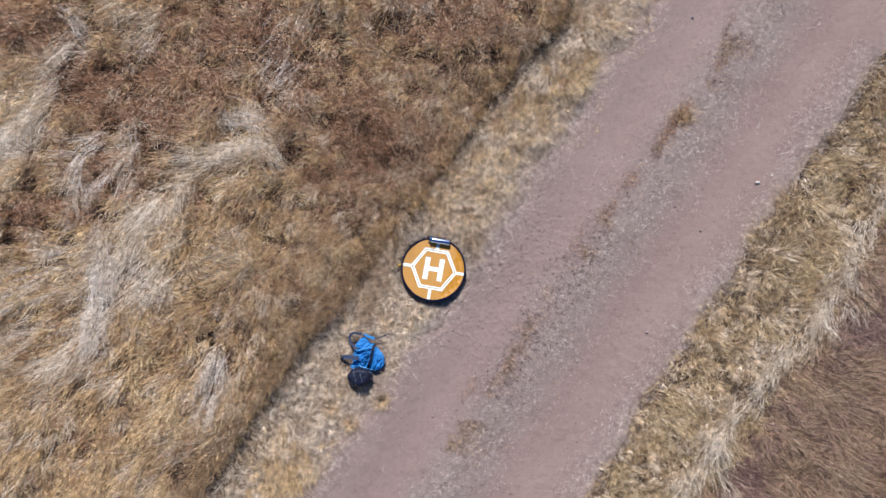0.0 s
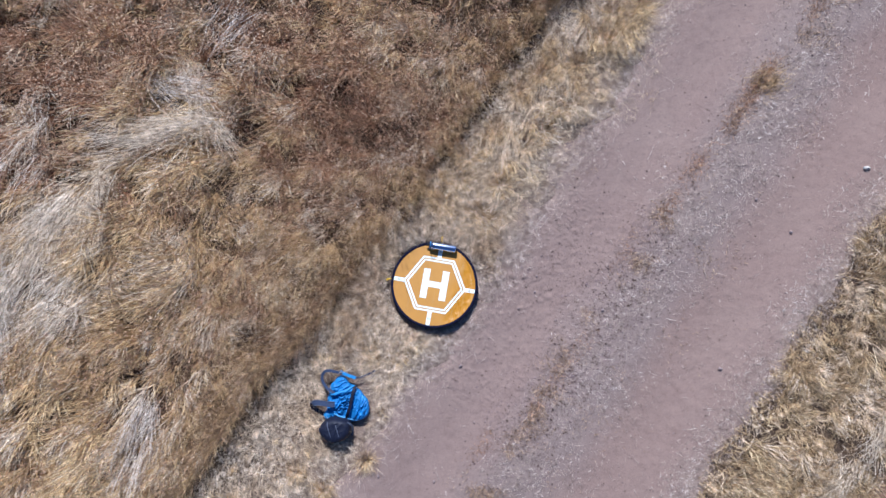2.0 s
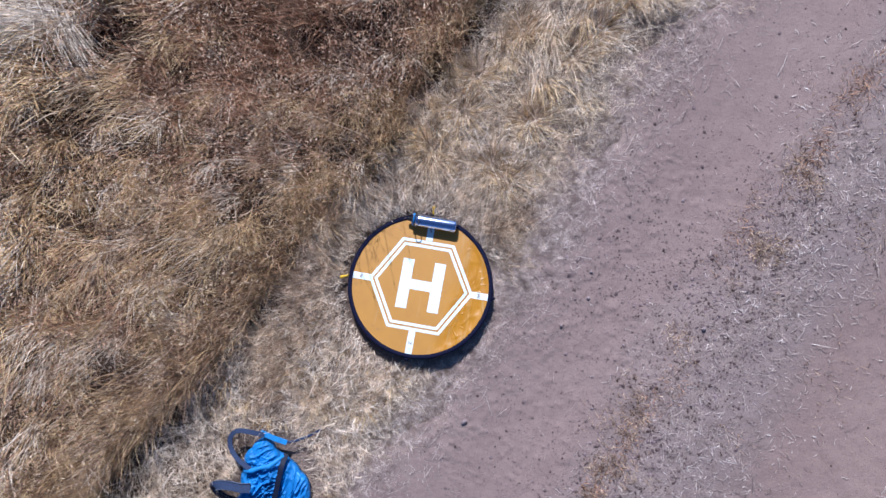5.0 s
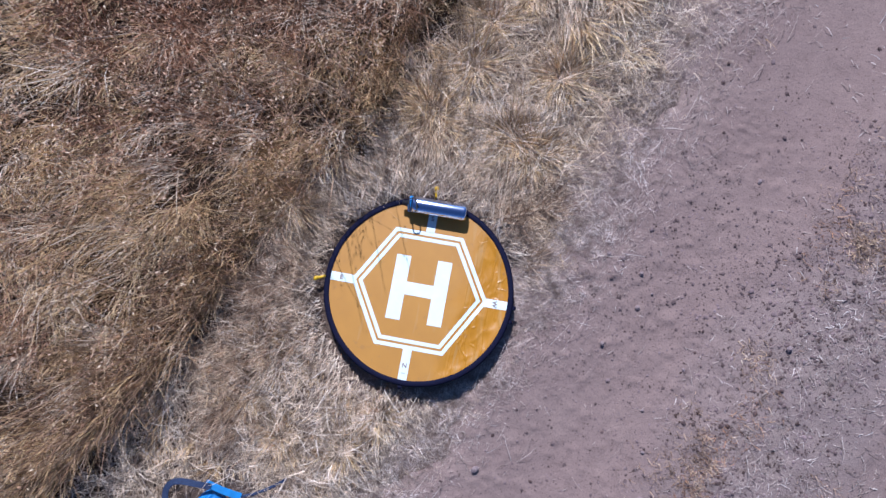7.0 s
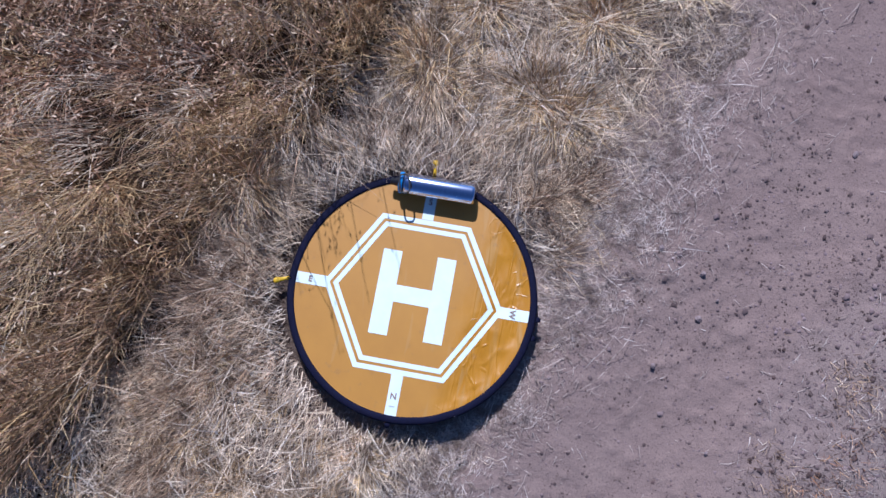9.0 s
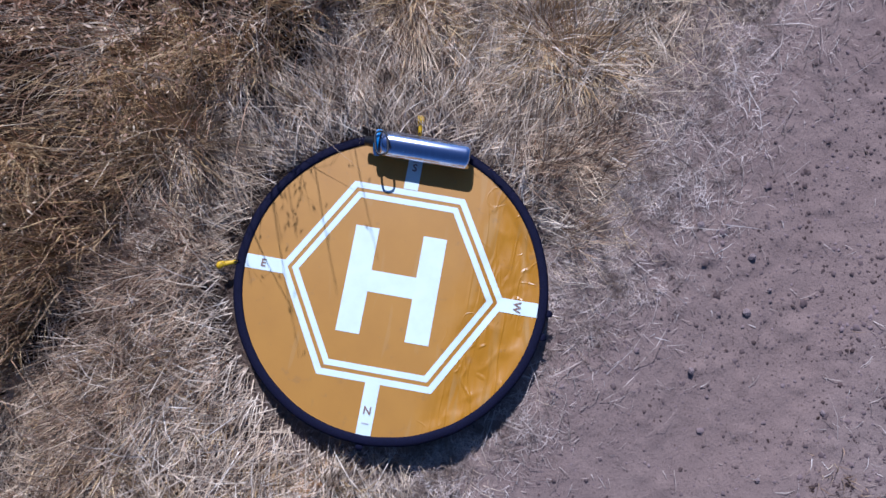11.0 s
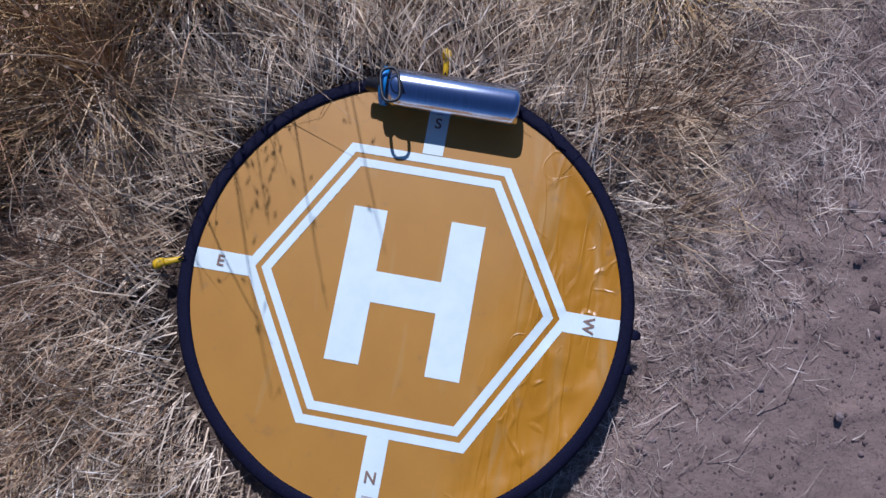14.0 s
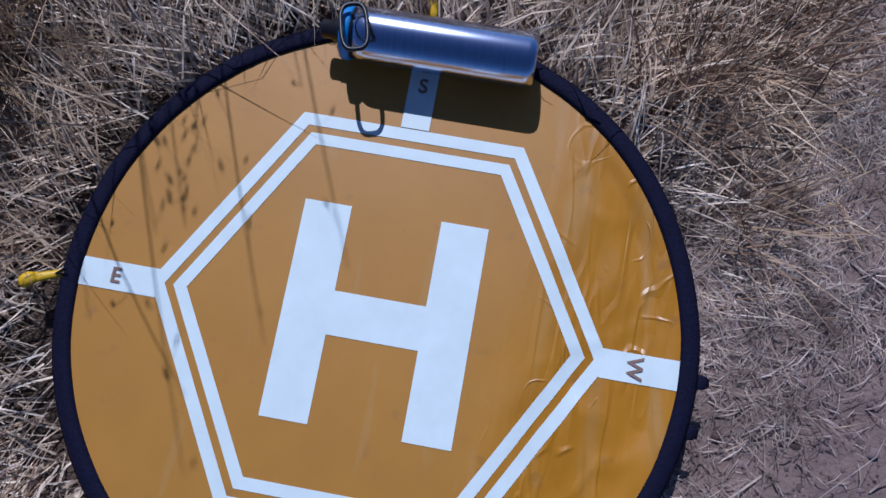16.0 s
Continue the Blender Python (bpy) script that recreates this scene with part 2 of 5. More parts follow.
    fold.inputs["Scale"].default_value, fold.inputs["Detail"].default_value, fold.inputs["Distortion"].default_value = 9, 1.0, 0.4
    l.new(tc.outputs["Object"], fold.inputs["Vector"])
    sharp = ramp(n, [(0.485, (0, 0, 0)), (0.5, (1, 1, 1)), (0.515, (0, 0, 0))])
    l.new(fold.outputs[0], sharp.inputs[0])
    where = noise_node(n, l, 17, 1, 0.5)
    short = ramp(n, [(0.52, (0, 0, 0)), (0.60, (1, 1, 1))])
    l.new(where.outputs[0], short.inputs[0])
    cut = mix(n, l, 1.0, sharp.outputs[0], short.outputs[0], "MULTIPLY")
    both = n.new("ShaderNodeMath")
    both.operation = "ADD"
    l.new(ridge.outputs[0], both.inputs[0])
    l.new(cut, both.inputs[1])
    l.new(both.outputs[0], hgt.inputs[1])
    bump(n, l, b, hgt.outputs[0], 0.5, 0.0034)
    gloss = n.new("ShaderNodeMapRange")
    gloss.inputs[3].default_value, gloss.inputs[4].default_value = 0.52, 0.37
    l.new(zone.outputs[0], gloss.inputs[0])
    l.new(gloss.outputs[0], b.inputs["Roughness"])
    return m


M_SOIL, M_DIRT = soil_material(), dirt_material()
M_STONE = plain("brown_stone", (0.30, 0.225, 0.21), 0.9, 0.2, vary=0.4, scale=30, relief=0.5)
M_STONE_PALE = plain("pale_stone", (0.62, 0.56, 0.50), 0.85, 0.25, vary=0.2, scale=30, relief=0.4)
M_FABRIC = fabric_material()
M_WHITE = plain("white_print", (0.80, 0.89, 0.855), 0.5, 0.4, vary=0.05, scale=22, relief=0.03)
M_RIM = plain("navy_binding", (0.007, 0.007, 0.024), 0.8, 0.15, vary=0.4, scale=300, relief=0.3)
M_PRINT = plain("brown_print", (0.27, 0.17, 0.13), 0.6, 0.3, vary=0.1)
M_FAINT = plain("faint_print", (0.48, 0.46, 0.46), 0.6, 0.3, vary=0.15)
M_YELLOW = plain("yellow_plastic", (0.80, 0.48, 0.004), 0.45, 0.5, vary=0.12)
M_BLACK = plain("black_plastic", (0.010, 0.010, 0.013), 0.4, 0.5, vary=0.2, scale=120)
M_BLUE_CAP = plain("sky_blue_plastic", (0.03, 0.26, 0.66), 0.4, 0.5, vary=0.08)
M_BAG = plain("azure_ripstop", (0.026, 0.190, 0.50), 0.55, 0.4, vary=0.22, scale=14, relief=0.25)
M_BAG_TRIM = plain("bright_azure_trim", (0.04, 0.24, 0.56), 0.55, 0.4, vary=0.15, scale=30)
M_PIPING = plain("pale_azure_piping", (0.10, 0.34, 0.66), 0.5, 0.4, vary=0.1)
M_STRAP = plain("slate_webbing", (0.045, 0.06, 0.11), 0.8, 0.2, vary=0.3, scale=200, relief=0.3)
M_NAVY = plain("navy_nylon", (0.008, 0.010, 0.026), 0.6, 0.35, vary=0.3, scale=60, relief=0.3)
M_SEAM = plain("grey_piping", (0.10, 0.11, 0.15), 0.6, 0.3, vary=0.2)


def steel_material():
    m, n, l, b = material("brushed_steel", 0.17, 1.0, 0.5)
    tc = n.new("ShaderNodeTexCoord")
    mp = n.new("ShaderNodeMapping")
    mp.inputs["Scale"].default_value = (900, 30, 30)
    l.new(tc.outputs["Object"], mp.inputs[0])
    t = n.new("ShaderNodeTexNoise")
    t.inputs["Scale"].default_value, t.inputs["Detail"].default_value = 1.0, 2
    l.new(mp.outputs[0], t.inputs["Vector"])
    # blue tint in the steel's colour stands in for reflected sky
    r = ramp(n, [(0.3, (0.54, 0.58, 0.75)), (0.7, (0.67, 0.71, 0.88))])
    l.new(t.outputs[0], r.inputs[0])
    l.new(r.outputs[0], b.inputs["Base Color"])
    bump(n, l, b, t.outputs[0], 0.08, 0.0004)
    return m


M_STEEL = steel_material()

# ---------------------------------------------------------------- ground shape
RS, RC = math.sin(ROAD_TURN), math.cos(ROAD_TURN)
PAD_U, PAD_V, PAD_N = Vector((0.98411, -0.17001, 0.05123)), Vector((0.17608, 0.97155, -0.15838)), Vector((-0.02285, 0.16488, 0.98605))
PAD = Matrix(((PAD_U.x, PAD_V.x, PAD_N.x, 0), (PAD_U.y, PAD_V.y, PAD_N.y, 0), (PAD_U.z, PAD_V.z, PAD_N.z, 0), (0, 0, 0, 1)))
PAD_MID = (-0.003, 0.0)
rng = np.random.default_rng(7)
_lattice = np.random.default_rng(3).random((256, 256))


def vnoise(x, y, size, shift=0):
    """Smooth value noise in 0..1 with cells of that size."""
    x, y = np.asarray(x) / size + 31.7 + shift * 17.3, np.asarray(y) / size + 57.1 + shift * 9.1
    i, j = np.floor(x).astype(int), np.floor(y).astype(int)
    u, v = x - i, y - j
    u, v = u * u * (3 - 2 * u), v * v * (3 - 2 * v)
    g = lambda a, b: _lattice[a % 256, b % 256]
    return (g(i, j) * (1 - u) + g(i + 1, j) * u) * (1 - v) + (g(i, j + 1) * (1 - u) + g(i + 1, j + 1) * u) * v


def fbm(x, y, size, octaves=3, shift=0):
    return sum(vnoise(x, y, size / 2 ** k, shift + k) / 2 ** k for k in range(octaves)) / sum(1 / 2 ** k for k in range(octaves))


def smooth(a, b, x):
    t = np.clip((x - a) / (b - a), 0, 1)
    return t * t * (3 - 2 * t)


def across(x, y):
    return x * RS - y * RC


def along(x, y):
    return x * RC + y * RS


def plane_z(x, y):
    return -0.045 - 0.07 * y


def pad_plane(x, y):
    return -(PAD_N.x * x + PAD_N.y * y) / PAD_N.z


def road_z(x, y):
    w = across(x, y)
    z = plane_z(x, y) + 0.004 * (fbm(x, y, 0.5, 3) - 0.5) * 4
    z = z - 0.022 * np.exp(-((w - 0.85) / 0.26) ** 2) - 0.026 * np.exp(-((w - 2.2) / 0.3) ** 2) + 0.018 * np.exp(-((w - 1.42) / 0.25) ** 2)
    z = z + 0.005 * (fbm(x, y, 0.06, 2, 5) - 0.5) + 0.012
    z = z + (0.016 * (fbm(x, y, 0.09, 3, 51) - 0.5) + 0.006 * (vnoise(x, y, 0.025, 52) - 0.5)) * np.exp(-((w - 1.42) / 0.3) ** 2)
    wave = along(x, y) * 2 * np.pi / 0.031 + 10 * np.abs(w - 0.70) + 5 * vnoise(x, y, 0.07, 66)
    lugs = np.maximum(np.sin(wave), -0.3) * np.exp(-((w - 0.70) / 0.13) ** 4) * smooth(0.35, 0.6, vnoise(x, y, 0.05, 67)) * smooth(0.3, 0.55, vnoise(x, y, 0.5, 4))
    near = smooth(-0.8, -0.6, along(x, y)) * smooth(1.5, 1.3, along(x, y)) * smooth(1.25, 1.1, w) * smooth(0.35, 0.42, w)
    z = z + near * (0.010 * (fbm(x, y, 0.045, 2, 53) - 0.5) * smooth(0.45, 0.65, fbm(x, y, 0.35, 2, 54)) + 0.0034 * lugs + 0.016 * np.maximum(vnoise(x, y, 0.026, 68) - 0.62, 0))
    ww = w + 0.55 * (fbm(x, y, 0.32, 4, 57) - 0.5)
    wr = w + 0.2 * (fbm(x, y, 0.32, 4, 57) - 0.5)
    return z - 0.034 * smooth(0.46, 0.16, ww) - 0.05 * smooth(2.80, 3.05, wr)


def ground_z(x, y):
    w = across(x, y)
    z = plane_z(x, y) + 0.03 * (fbm(x, y, 0.8, 3, 2) - 0.5)
    z = z - 0.085 * np.clip(-0.65 - w, 0, 6) + 0.02 * smooth(2.8, 3.3, w) - 0.05 * smooth(6.5, 9, np.hypot(x, y))
    ww = w + 0.55 * (fbm(x, y, 0.32, 4, 57) - 0.5)
    wr = w + 0.2 * (fbm(x, y, 0.32, 4, 57) - 0.5)
    z = z - 0.026 * smooth(0.20, 0.48, ww) * smooth(3.0, 2.76, wr)
    # the flattened straw hump that carries the pad
    r = np.hypot(x + 0.02, y - 0.03)
    hump = pad_plane(x, y) - 0.042 - 0.10 * smooth(0.12, 0.30, r) - 0.4 * np.clip(r - 0.36, 0, 10)
    return np.maximum(z, np.where(r < 0.5, hump, -99))


# ---------------------------------------------------------------- builders
def mesh_of(name, verts, faces_flat, sizes):
    me = bpy.data.meshes.new(name)
    verts = np.ascontiguousarray(verts, dtype=np.float32)
    me.vertices.add(len(verts))
    me.vertices.foreach_set("co", verts.ravel())
    me.loops.add(len(faces_flat))
    me.loops.foreach_set("vertex_index", np.ascontiguousarray(faces_flat, dtype=np.int32))
    me.polygons.add(len(sizes))
    starts = np.concatenate(([0], np.cumsum(sizes)[:-1])).astype(np.int32)
    me.polygons.foreach_set("loop_start", starts)
    me.update(calc_edges=True)
    return me


def grid_mesh(name, xs, ys, zf):
    X, Y = np.meshgrid(xs, ys)
    V = np.stack([X, Y, zf(X, Y)], -1).reshape(-1, 3)
    nx, ny = len(xs), len(ys)
    i = (np.arange(ny - 1)[:, None] * nx + np.arange(nx - 1)[None]).ravel()
    F = np.stack([i, i + 1, i + 1 + nx, i + nx], 1)
    me = mesh_of(name, V, F.ravel(), np.full(len(F), 4))
    me.polygons.foreach_set("use_smooth", np.ones(len(F), dtype=bool))
    return me


def blades(name, mat, root, height, heading, lean, width, bend=1.8, kink=0.0, tone=None):
    """One mesh of thin tapered blades. root (N,3); height is the blade's length, heading its compass angle, lean 0 (upright) to 1 (flat)."""
    n = len(root)
    d = np.stack([np.cos(heading), np.sin(heading), np.zeros(n)], 1)
    tilt = lean * (np.pi / 2)
    P = []
    for t in (0.0, 0.5, 1.0):
        a = tilt * (0.55 + 0.45 * t ** bend) if t else tilt
        P.append(root + (height * t)[:, None] * (d * np.sin(a)[:, None] + np.array([0, 0, 1.0]) * np.cos(a)[:, None]))
    turn = rng.uniform(-0.9, 0.9, n) + heading + np.pi / 2
    side = np.stack([np.cos(turn), np.sin(turn), rng.uniform(-0.5, 0.5, n)], 1) * (width / 2)[:, None]
    P[1] = P[1] + np.stack([-d[:, 1], d[:, 0], np.zeros(n)], 1) * (height * kink * rng.uniform(-1, 1, n))[:, None]
    V = np.stack([P[0] - side, P[0] + side, P[1] + side * 0.8, P[1] - side * 0.8, P[2]], 1).reshape(-1, 3)
    b = np.arange(n)[:, None] * 5
    F = np.concatenate([b + np.array([0, 1, 2, 3]), b + np.array([3, 2, 4])], 1).ravel()
    me = mesh_of(name, V, F, np.tile([4, 3], n))
    shade = rng.random(n) if tone is None else tone
    me.attributes.new("tone", "FLOAT", "POINT").data.foreach_set("value", np.repeat(shade, 5).astype(np.float32))
    me.materials.append(mat)
    return new(name, me)


def husks(name, mat, place, heading, length, width, dip):
    """One mesh of small pointed seed husks."""
    n = len(place)
    d = np.stack([np.cos(heading) * np.cos(dip), np.sin(heading) * np.cos(dip), -np.sin(dip)], 1) * length[:, None]
    s = np.stack([-np.sin(heading), np.cos(heading), rng.uniform(-0.6, 0.6, n)], 1) * (width / 2)[:, None]
    up = np.zeros((n, 3))
    up[:, 2] = width * 0.4
    V = np.stack([place, place + d * 0.4 + s + up, place + d, place + d * 0.4 - s + up], 1).reshape(-1, 3)
    F = (np.arange(n)[:, None] * 4 + np.arange(4)).ravel()
    me = mesh_of(name, V, F, np.full(n, 4))
    me.attributes.new("tone", "FLOAT", "POINT").data.foreach_set("value", np.repeat(rng.random(n), 4).astype(np.float32))
    me.materials.append(mat)
    return new(name, me)


def part(name, bm, mat, parent=None, label="", m=None, shade=True):
    me = bpy.data.meshes.new(name)
    bm.normal_update()
    bm.to_mesh(me)
    bm.free()
    me.materials.append(mat)
    if shade:
        me.polygons.foreach_set("use_smooth", np.ones(len(me.polygons), dtype=bool))
    ob = new(name, me)
    if parent:
        ob.parent = parent
    if m is not None:
        ob.matrix_basis = m
    return tagged(ob, label) if label else ob


def thing(name, m, label, category, group=""):
    return tagged(_empty(name, m), label, category, group)


def _empty(name, m):
    ob = new(name)
    ob.empty_display_size = 0.05
    ob.matrix_basis = m
    return ob


def tapered_bar(points, radii, flat=1.0, seg=10):
    """A bent bar through the points, with a radius at each."""
    bm = bmesh.new()
    loops = []
    pts = [Vector(p) for p in points]
    for i, p in enumerate(pts):
        d = (pts[min(i + 1, len(pts) - 1)] - pts[max(i - 1, 0)]).normalized()
        s = d.cross(Vector((0, 0, 1))) if abs(d.z) < 0.95 else d.cross(Vector((0, 1, 0)))
        s.normalize()
        t = s.cross(d).normalized()
        loops.append([bm.verts.new(p + radii[i] * (s * math.cos(2 * math.pi * k / seg) + t * flat * math.sin(2 * math.pi * k / seg))) for k in range(seg)])
    for i in range(len(pts) - 1):
        for k in range(seg):
            bm.faces.new((loops[i][k], loops[i][(k + 1) % seg], loops[i + 1][(k + 1) % seg], loops[i + 1][k]))
    bm.faces.new(loops[0])
    bm.faces.new(list(reversed(loops[-1])))
    bmesh.ops.recalc_face_normals(bm, faces=bm.faces)
    return bm


# ---------------------------------------------------------------- ground and track
def spaced(lo, hi, step, far):
    core = np.arange(lo, hi + step / 2, step)
    return np.concatenate([lo - np.geomspace(0.08, far, 22)[::-1], core, hi + np.geomspace(0.08, far, 22)])


ground = new("ground", grid_mesh("ground", spaced(-6.4, 7.0, 0.05, 600), spaced(-4.2, 4.8, 0.05, 600), ground_z))
ground.data.materials.append(M_SOIL)
tagged(ground, "dry thatch-covered soil sloping gently under the grass", "ground", kind="structure")


def road_mesh():
    ss = np.concatenate([[-300, -100, -40, -15], np.arange(-7.0, -0.8, 0.03), np.arange(-0.8, 1.5, 0.010), np.arange(1.5, 8.6, 0.03), [15, 40, 100, 300]])
    ws = np.concatenate([np.arange(0.02, 0.34, 0.022), np.arange(0.35, 1.25, 0.012), np.arange(1.256, 3.24, 0.022)])
    S, W = np.meshgrid(ss, ws)
    wob = 0.1 * (fbm(S, W * 0, 0.7, 3, 8) - 0.5)
    edge = 0.5 - 0.5 * np.cos(np.clip((W - 0.02) / 3.2, 0, 1) * 2 * np.pi)
    W2 = W + wob * (1 - edge)
    X, Y = S * RC + W2 * RS, S * RS - W2 * RC
    V = np.stack([X, Y, road_z(X, Y)], -1).reshape(-1, 3)
    nx, ny = len(ss), len(ws)
    i = (np.arange(ny - 1)[:, None] * nx + np.arange(nx - 1)[None]).ravel()
    F = np.stack([i, i + nx, i + 1 + nx, i + 1], 1)
    me = mesh_of("road", V, F.ravel(), np.full(len(F), 4))
    me.polygons.foreach_set("use_smooth", np.ones(len(F), dtype=bool))
    me.materials.append(M_DIRT)
    return me


tagged(new("road", road_mesh()), "packed grey-red dirt track with two wheel ruts", "dirt road", kind="structure")

# ---------------------------------------------------------------- grass
PALE = [(-4.75, 1.97, 0.85, 0.15, 68), (-5.0, 1.8, 0.3, 0.18, 60), (-2.35, 1.38, 0.5, 0.11, 15), (-2.95, 0.85, 0.35, 0.12, 75), (-3.45, 0.45, 0.65, 0.20, 55), (-3.88, -0.2, 0.7, 0.18, 88), (-4.05, -0.85, 0.4, 0.15, 40), (-3.1, 0.05, 0.4, 0.16, 45), (-2.49, -1.2, 0.32, 0.12, 80), (-3.6, 1.35, 0.3, 0.13, 80)]
GAPS = [(-2.84, 1.45, 0.2, 0.07, 10), (-3.26, 0.98, 0.3, 0.06, 0), (-4.12, 1.44, 0.28, 0.06, 5), (-3.95, 2.44, 0.22, 0.08, 0), (-4.26, 0.39, 0.18, 0.12, 0), (-4.52, 0.12, 0.3, 0.1, 20), (-3.8, 0.67, 0.22, 0.09, 10), (-1.83, 0.79, 0.12, 0.08, 40), (-2.3, 1.65, 0.2, 0.06, -15), (-1.68, 1.28, 0.26, 0.06, -30), (-3.04, -0.95, 0.08, 0.16, 0), (-0.96, -0.08, 0.1, 0.08, 30), (-2.67, 2.5, 0.2, 0.08, -20), (-3.0, 2.87, 0.18, 0.08, 0), (-1.47, -0.4, 0.1, 0.07, 0), (-2.12, -0.76, 0.1, 0.07, 20), (-1.74, -0.08, 0.12, 0.08, 0), (-5.03, 0.39, 0.2, 0.1, 0), (-2.0, 2.0, 0.12, 0.08, 60)]
# swathes of combed grass: start, bend, end, half-width at start and end, strands
SWATHES = [((-4.42, 2.78), (-4.80, 1.97), (-5.06, 1.14), 0.08, 0.10, 620), ((-2.19, 1.95), (-2.1, 1.61), (-1.9, 1.34), 0.03, 0.05, 260), ((-1.92, 1.43), (-2.31, 1.42), (-2.75, 1.22), 0.04, 0.11, 620), ((-2.93, 1.0), (-2.98, 0.8), (-3.0, 0.5), 0.06, 0.06, 190), ((-3.22, 0.84), (-3.50, 0.48), (-3.79, -0.10), 0.10, 0.14, 700), ((-3.77, -0.53), (-4.02, -0.92), (-4.4, -1.17), 0.10, 0.12, 380), ((-2.85, 0.28), (-3.13, 0.05), (-3.42, -0.30), 0.09, 0.11, 240), ((-4.45, -0.5), (-4.77, -0.73), (-5.03, -0.92), 0.08, 0.12, 170), ((-3.21, 3.21), (-3.34, 3.0), (-3.5, 2.75), 0.06, 0.09, 110)]
ASHEN = [((-5.17, 2.19), (-4.89, 1.79), (-5.08, 1.55), 0.10, 0.12, 300), ((-3.86, 0.42), (-3.88, -0.14), (-3.86, -0.75), 0.09, 0.13, 800), ((-4.21, 1.33), (-4.25, 1.16), (-4.19, 0.90), 0.04, 0.06, 130), ((-3.93, 1.61), (-4.06, 1.46), (-4.44, 1.42), 0.05, 0.07, 90), ((-1.70, 3.05), (-1.87, 2.82), (-2.05, 2.50), 0.10, 0.14, 60), ((-1.50, 2.50), (-1.69, 2.29), (-1.85, 2.05), 0.12, 0.16, 50), ((-4.64, 3.32), (-4.42, 3.23), (-4.34, 3.1), 0.09, 0.10, 110), ((-4.28, 0.06), (-4.68, -0.14), (-5.07, -0.4), 0.14, 0.2, 220), ((-3.62, 1.7), (-3.53, 1.33), (-3.72, 1.0), 0.15, 0.17, 120), ((-2.63, 1.9), (-2.39, 1.76), (-2.15, 1.75), 0.03, 0.05, 160), ((-2.46, -0.93), (-2.49, -1.22), (-2.55, -1.58), 0.09, 0.13, 240)]
RUSTY = [(-0.75, 1.5, 1.0, 0.75, 35), (-1.7, 2.3, 0.8, 0.5, 10), (-3.4, 2.1, 1.1, 0.6, 0), (-5.1, 3.0, 0.7, 0.5, 0), (-4.7, 0.75, 0.7, 0.25, 0), (-2.4, 2.9, 0.9, 0.4, 0), (0.3, 3.0, 0.7, 0.5, 0), (-3.8, 1.15, 0.5, 0.25, 0), (-4.3, 2.3, 0.4, 0.4, 0)]


def blob(x, y, spots):
    best = np.zeros_like(x)
    for cx, cy, a, b, deg in spots:
        c, s = math.cos(radians(deg)), math.sin(radians(deg))
        u, v = ((x - cx) * c + (y - cy) * s) / a, (-(x - cx) * s + (y - cy) * c) / b
        best = np.maximum(best, np.exp(-(u * u + v * v)))
    return best


def scatter(n, x0, x1, y0, y1):
    return rng.uniform(x0, x1, n), rng.uniform(y0, y1, n)


def clear_of_things(x, y, margin=0.0):
    pad = np.hypot(x + 0.004, y + 0.018) > 0.386 + margin
    bag = (((x + 0.75) / (0.22 + margin)) ** 2 + ((y + 1.01) / (0.31 + margin)) ** 2 > 1) & (np.hypot(x + 0.98, y + 1.03) > 0.07) & (np.hypot(x + 0.93, y + 0.80) > 0.08) & (np.hypot(x + 0.85, y + 1.22) > 0.14 + margin)
    return pad & bag


def top_z(x, y):
    return np.where((across(x, y) > 0.06) & (across(x, y) < 3.18), np.maximum(ground_z(x, y), road_z(x, y)), ground_z(x, y))


def roots(x, y, sink=0.01):
    return np.stack([x, y, top_z(x, y) - sink], 1)


def field_edge(x, y):
    return -0.62 + 0.26 * (fbm(x, y, 0.55, 3, 6) - 0.5) + 0.04 * np.clip(along(x, y), -3, 3)


def flow(x, y, base, spread, size=0.9, shift=0):
    return radians(base) + spread * (fbm(x, y, size, 3, 11 + shift) - 0.5) * 2


def stuff(ob, label, category):
    return tagged(ob, label, category, kind="stuff")


def clumped(count, each, x0, x1, y0, y1, spread):
    """Clump centres and the blades round them: x, y and the clump's number for each blade."""
    cx, cy = scatter(count, x0, x1, y0, y1)
    k = np.repeat(np.arange(count), each)
    r = np.abs(rng.normal(0, spread, len(k))) * rng.choice([0.5, 1.0, 1.5], count)[k]
    a = rng.uniform(0, 2 * np.pi, len(k))
    return cx[k] + r * np.cos(a), cy[k] + r * np.sin(a), k


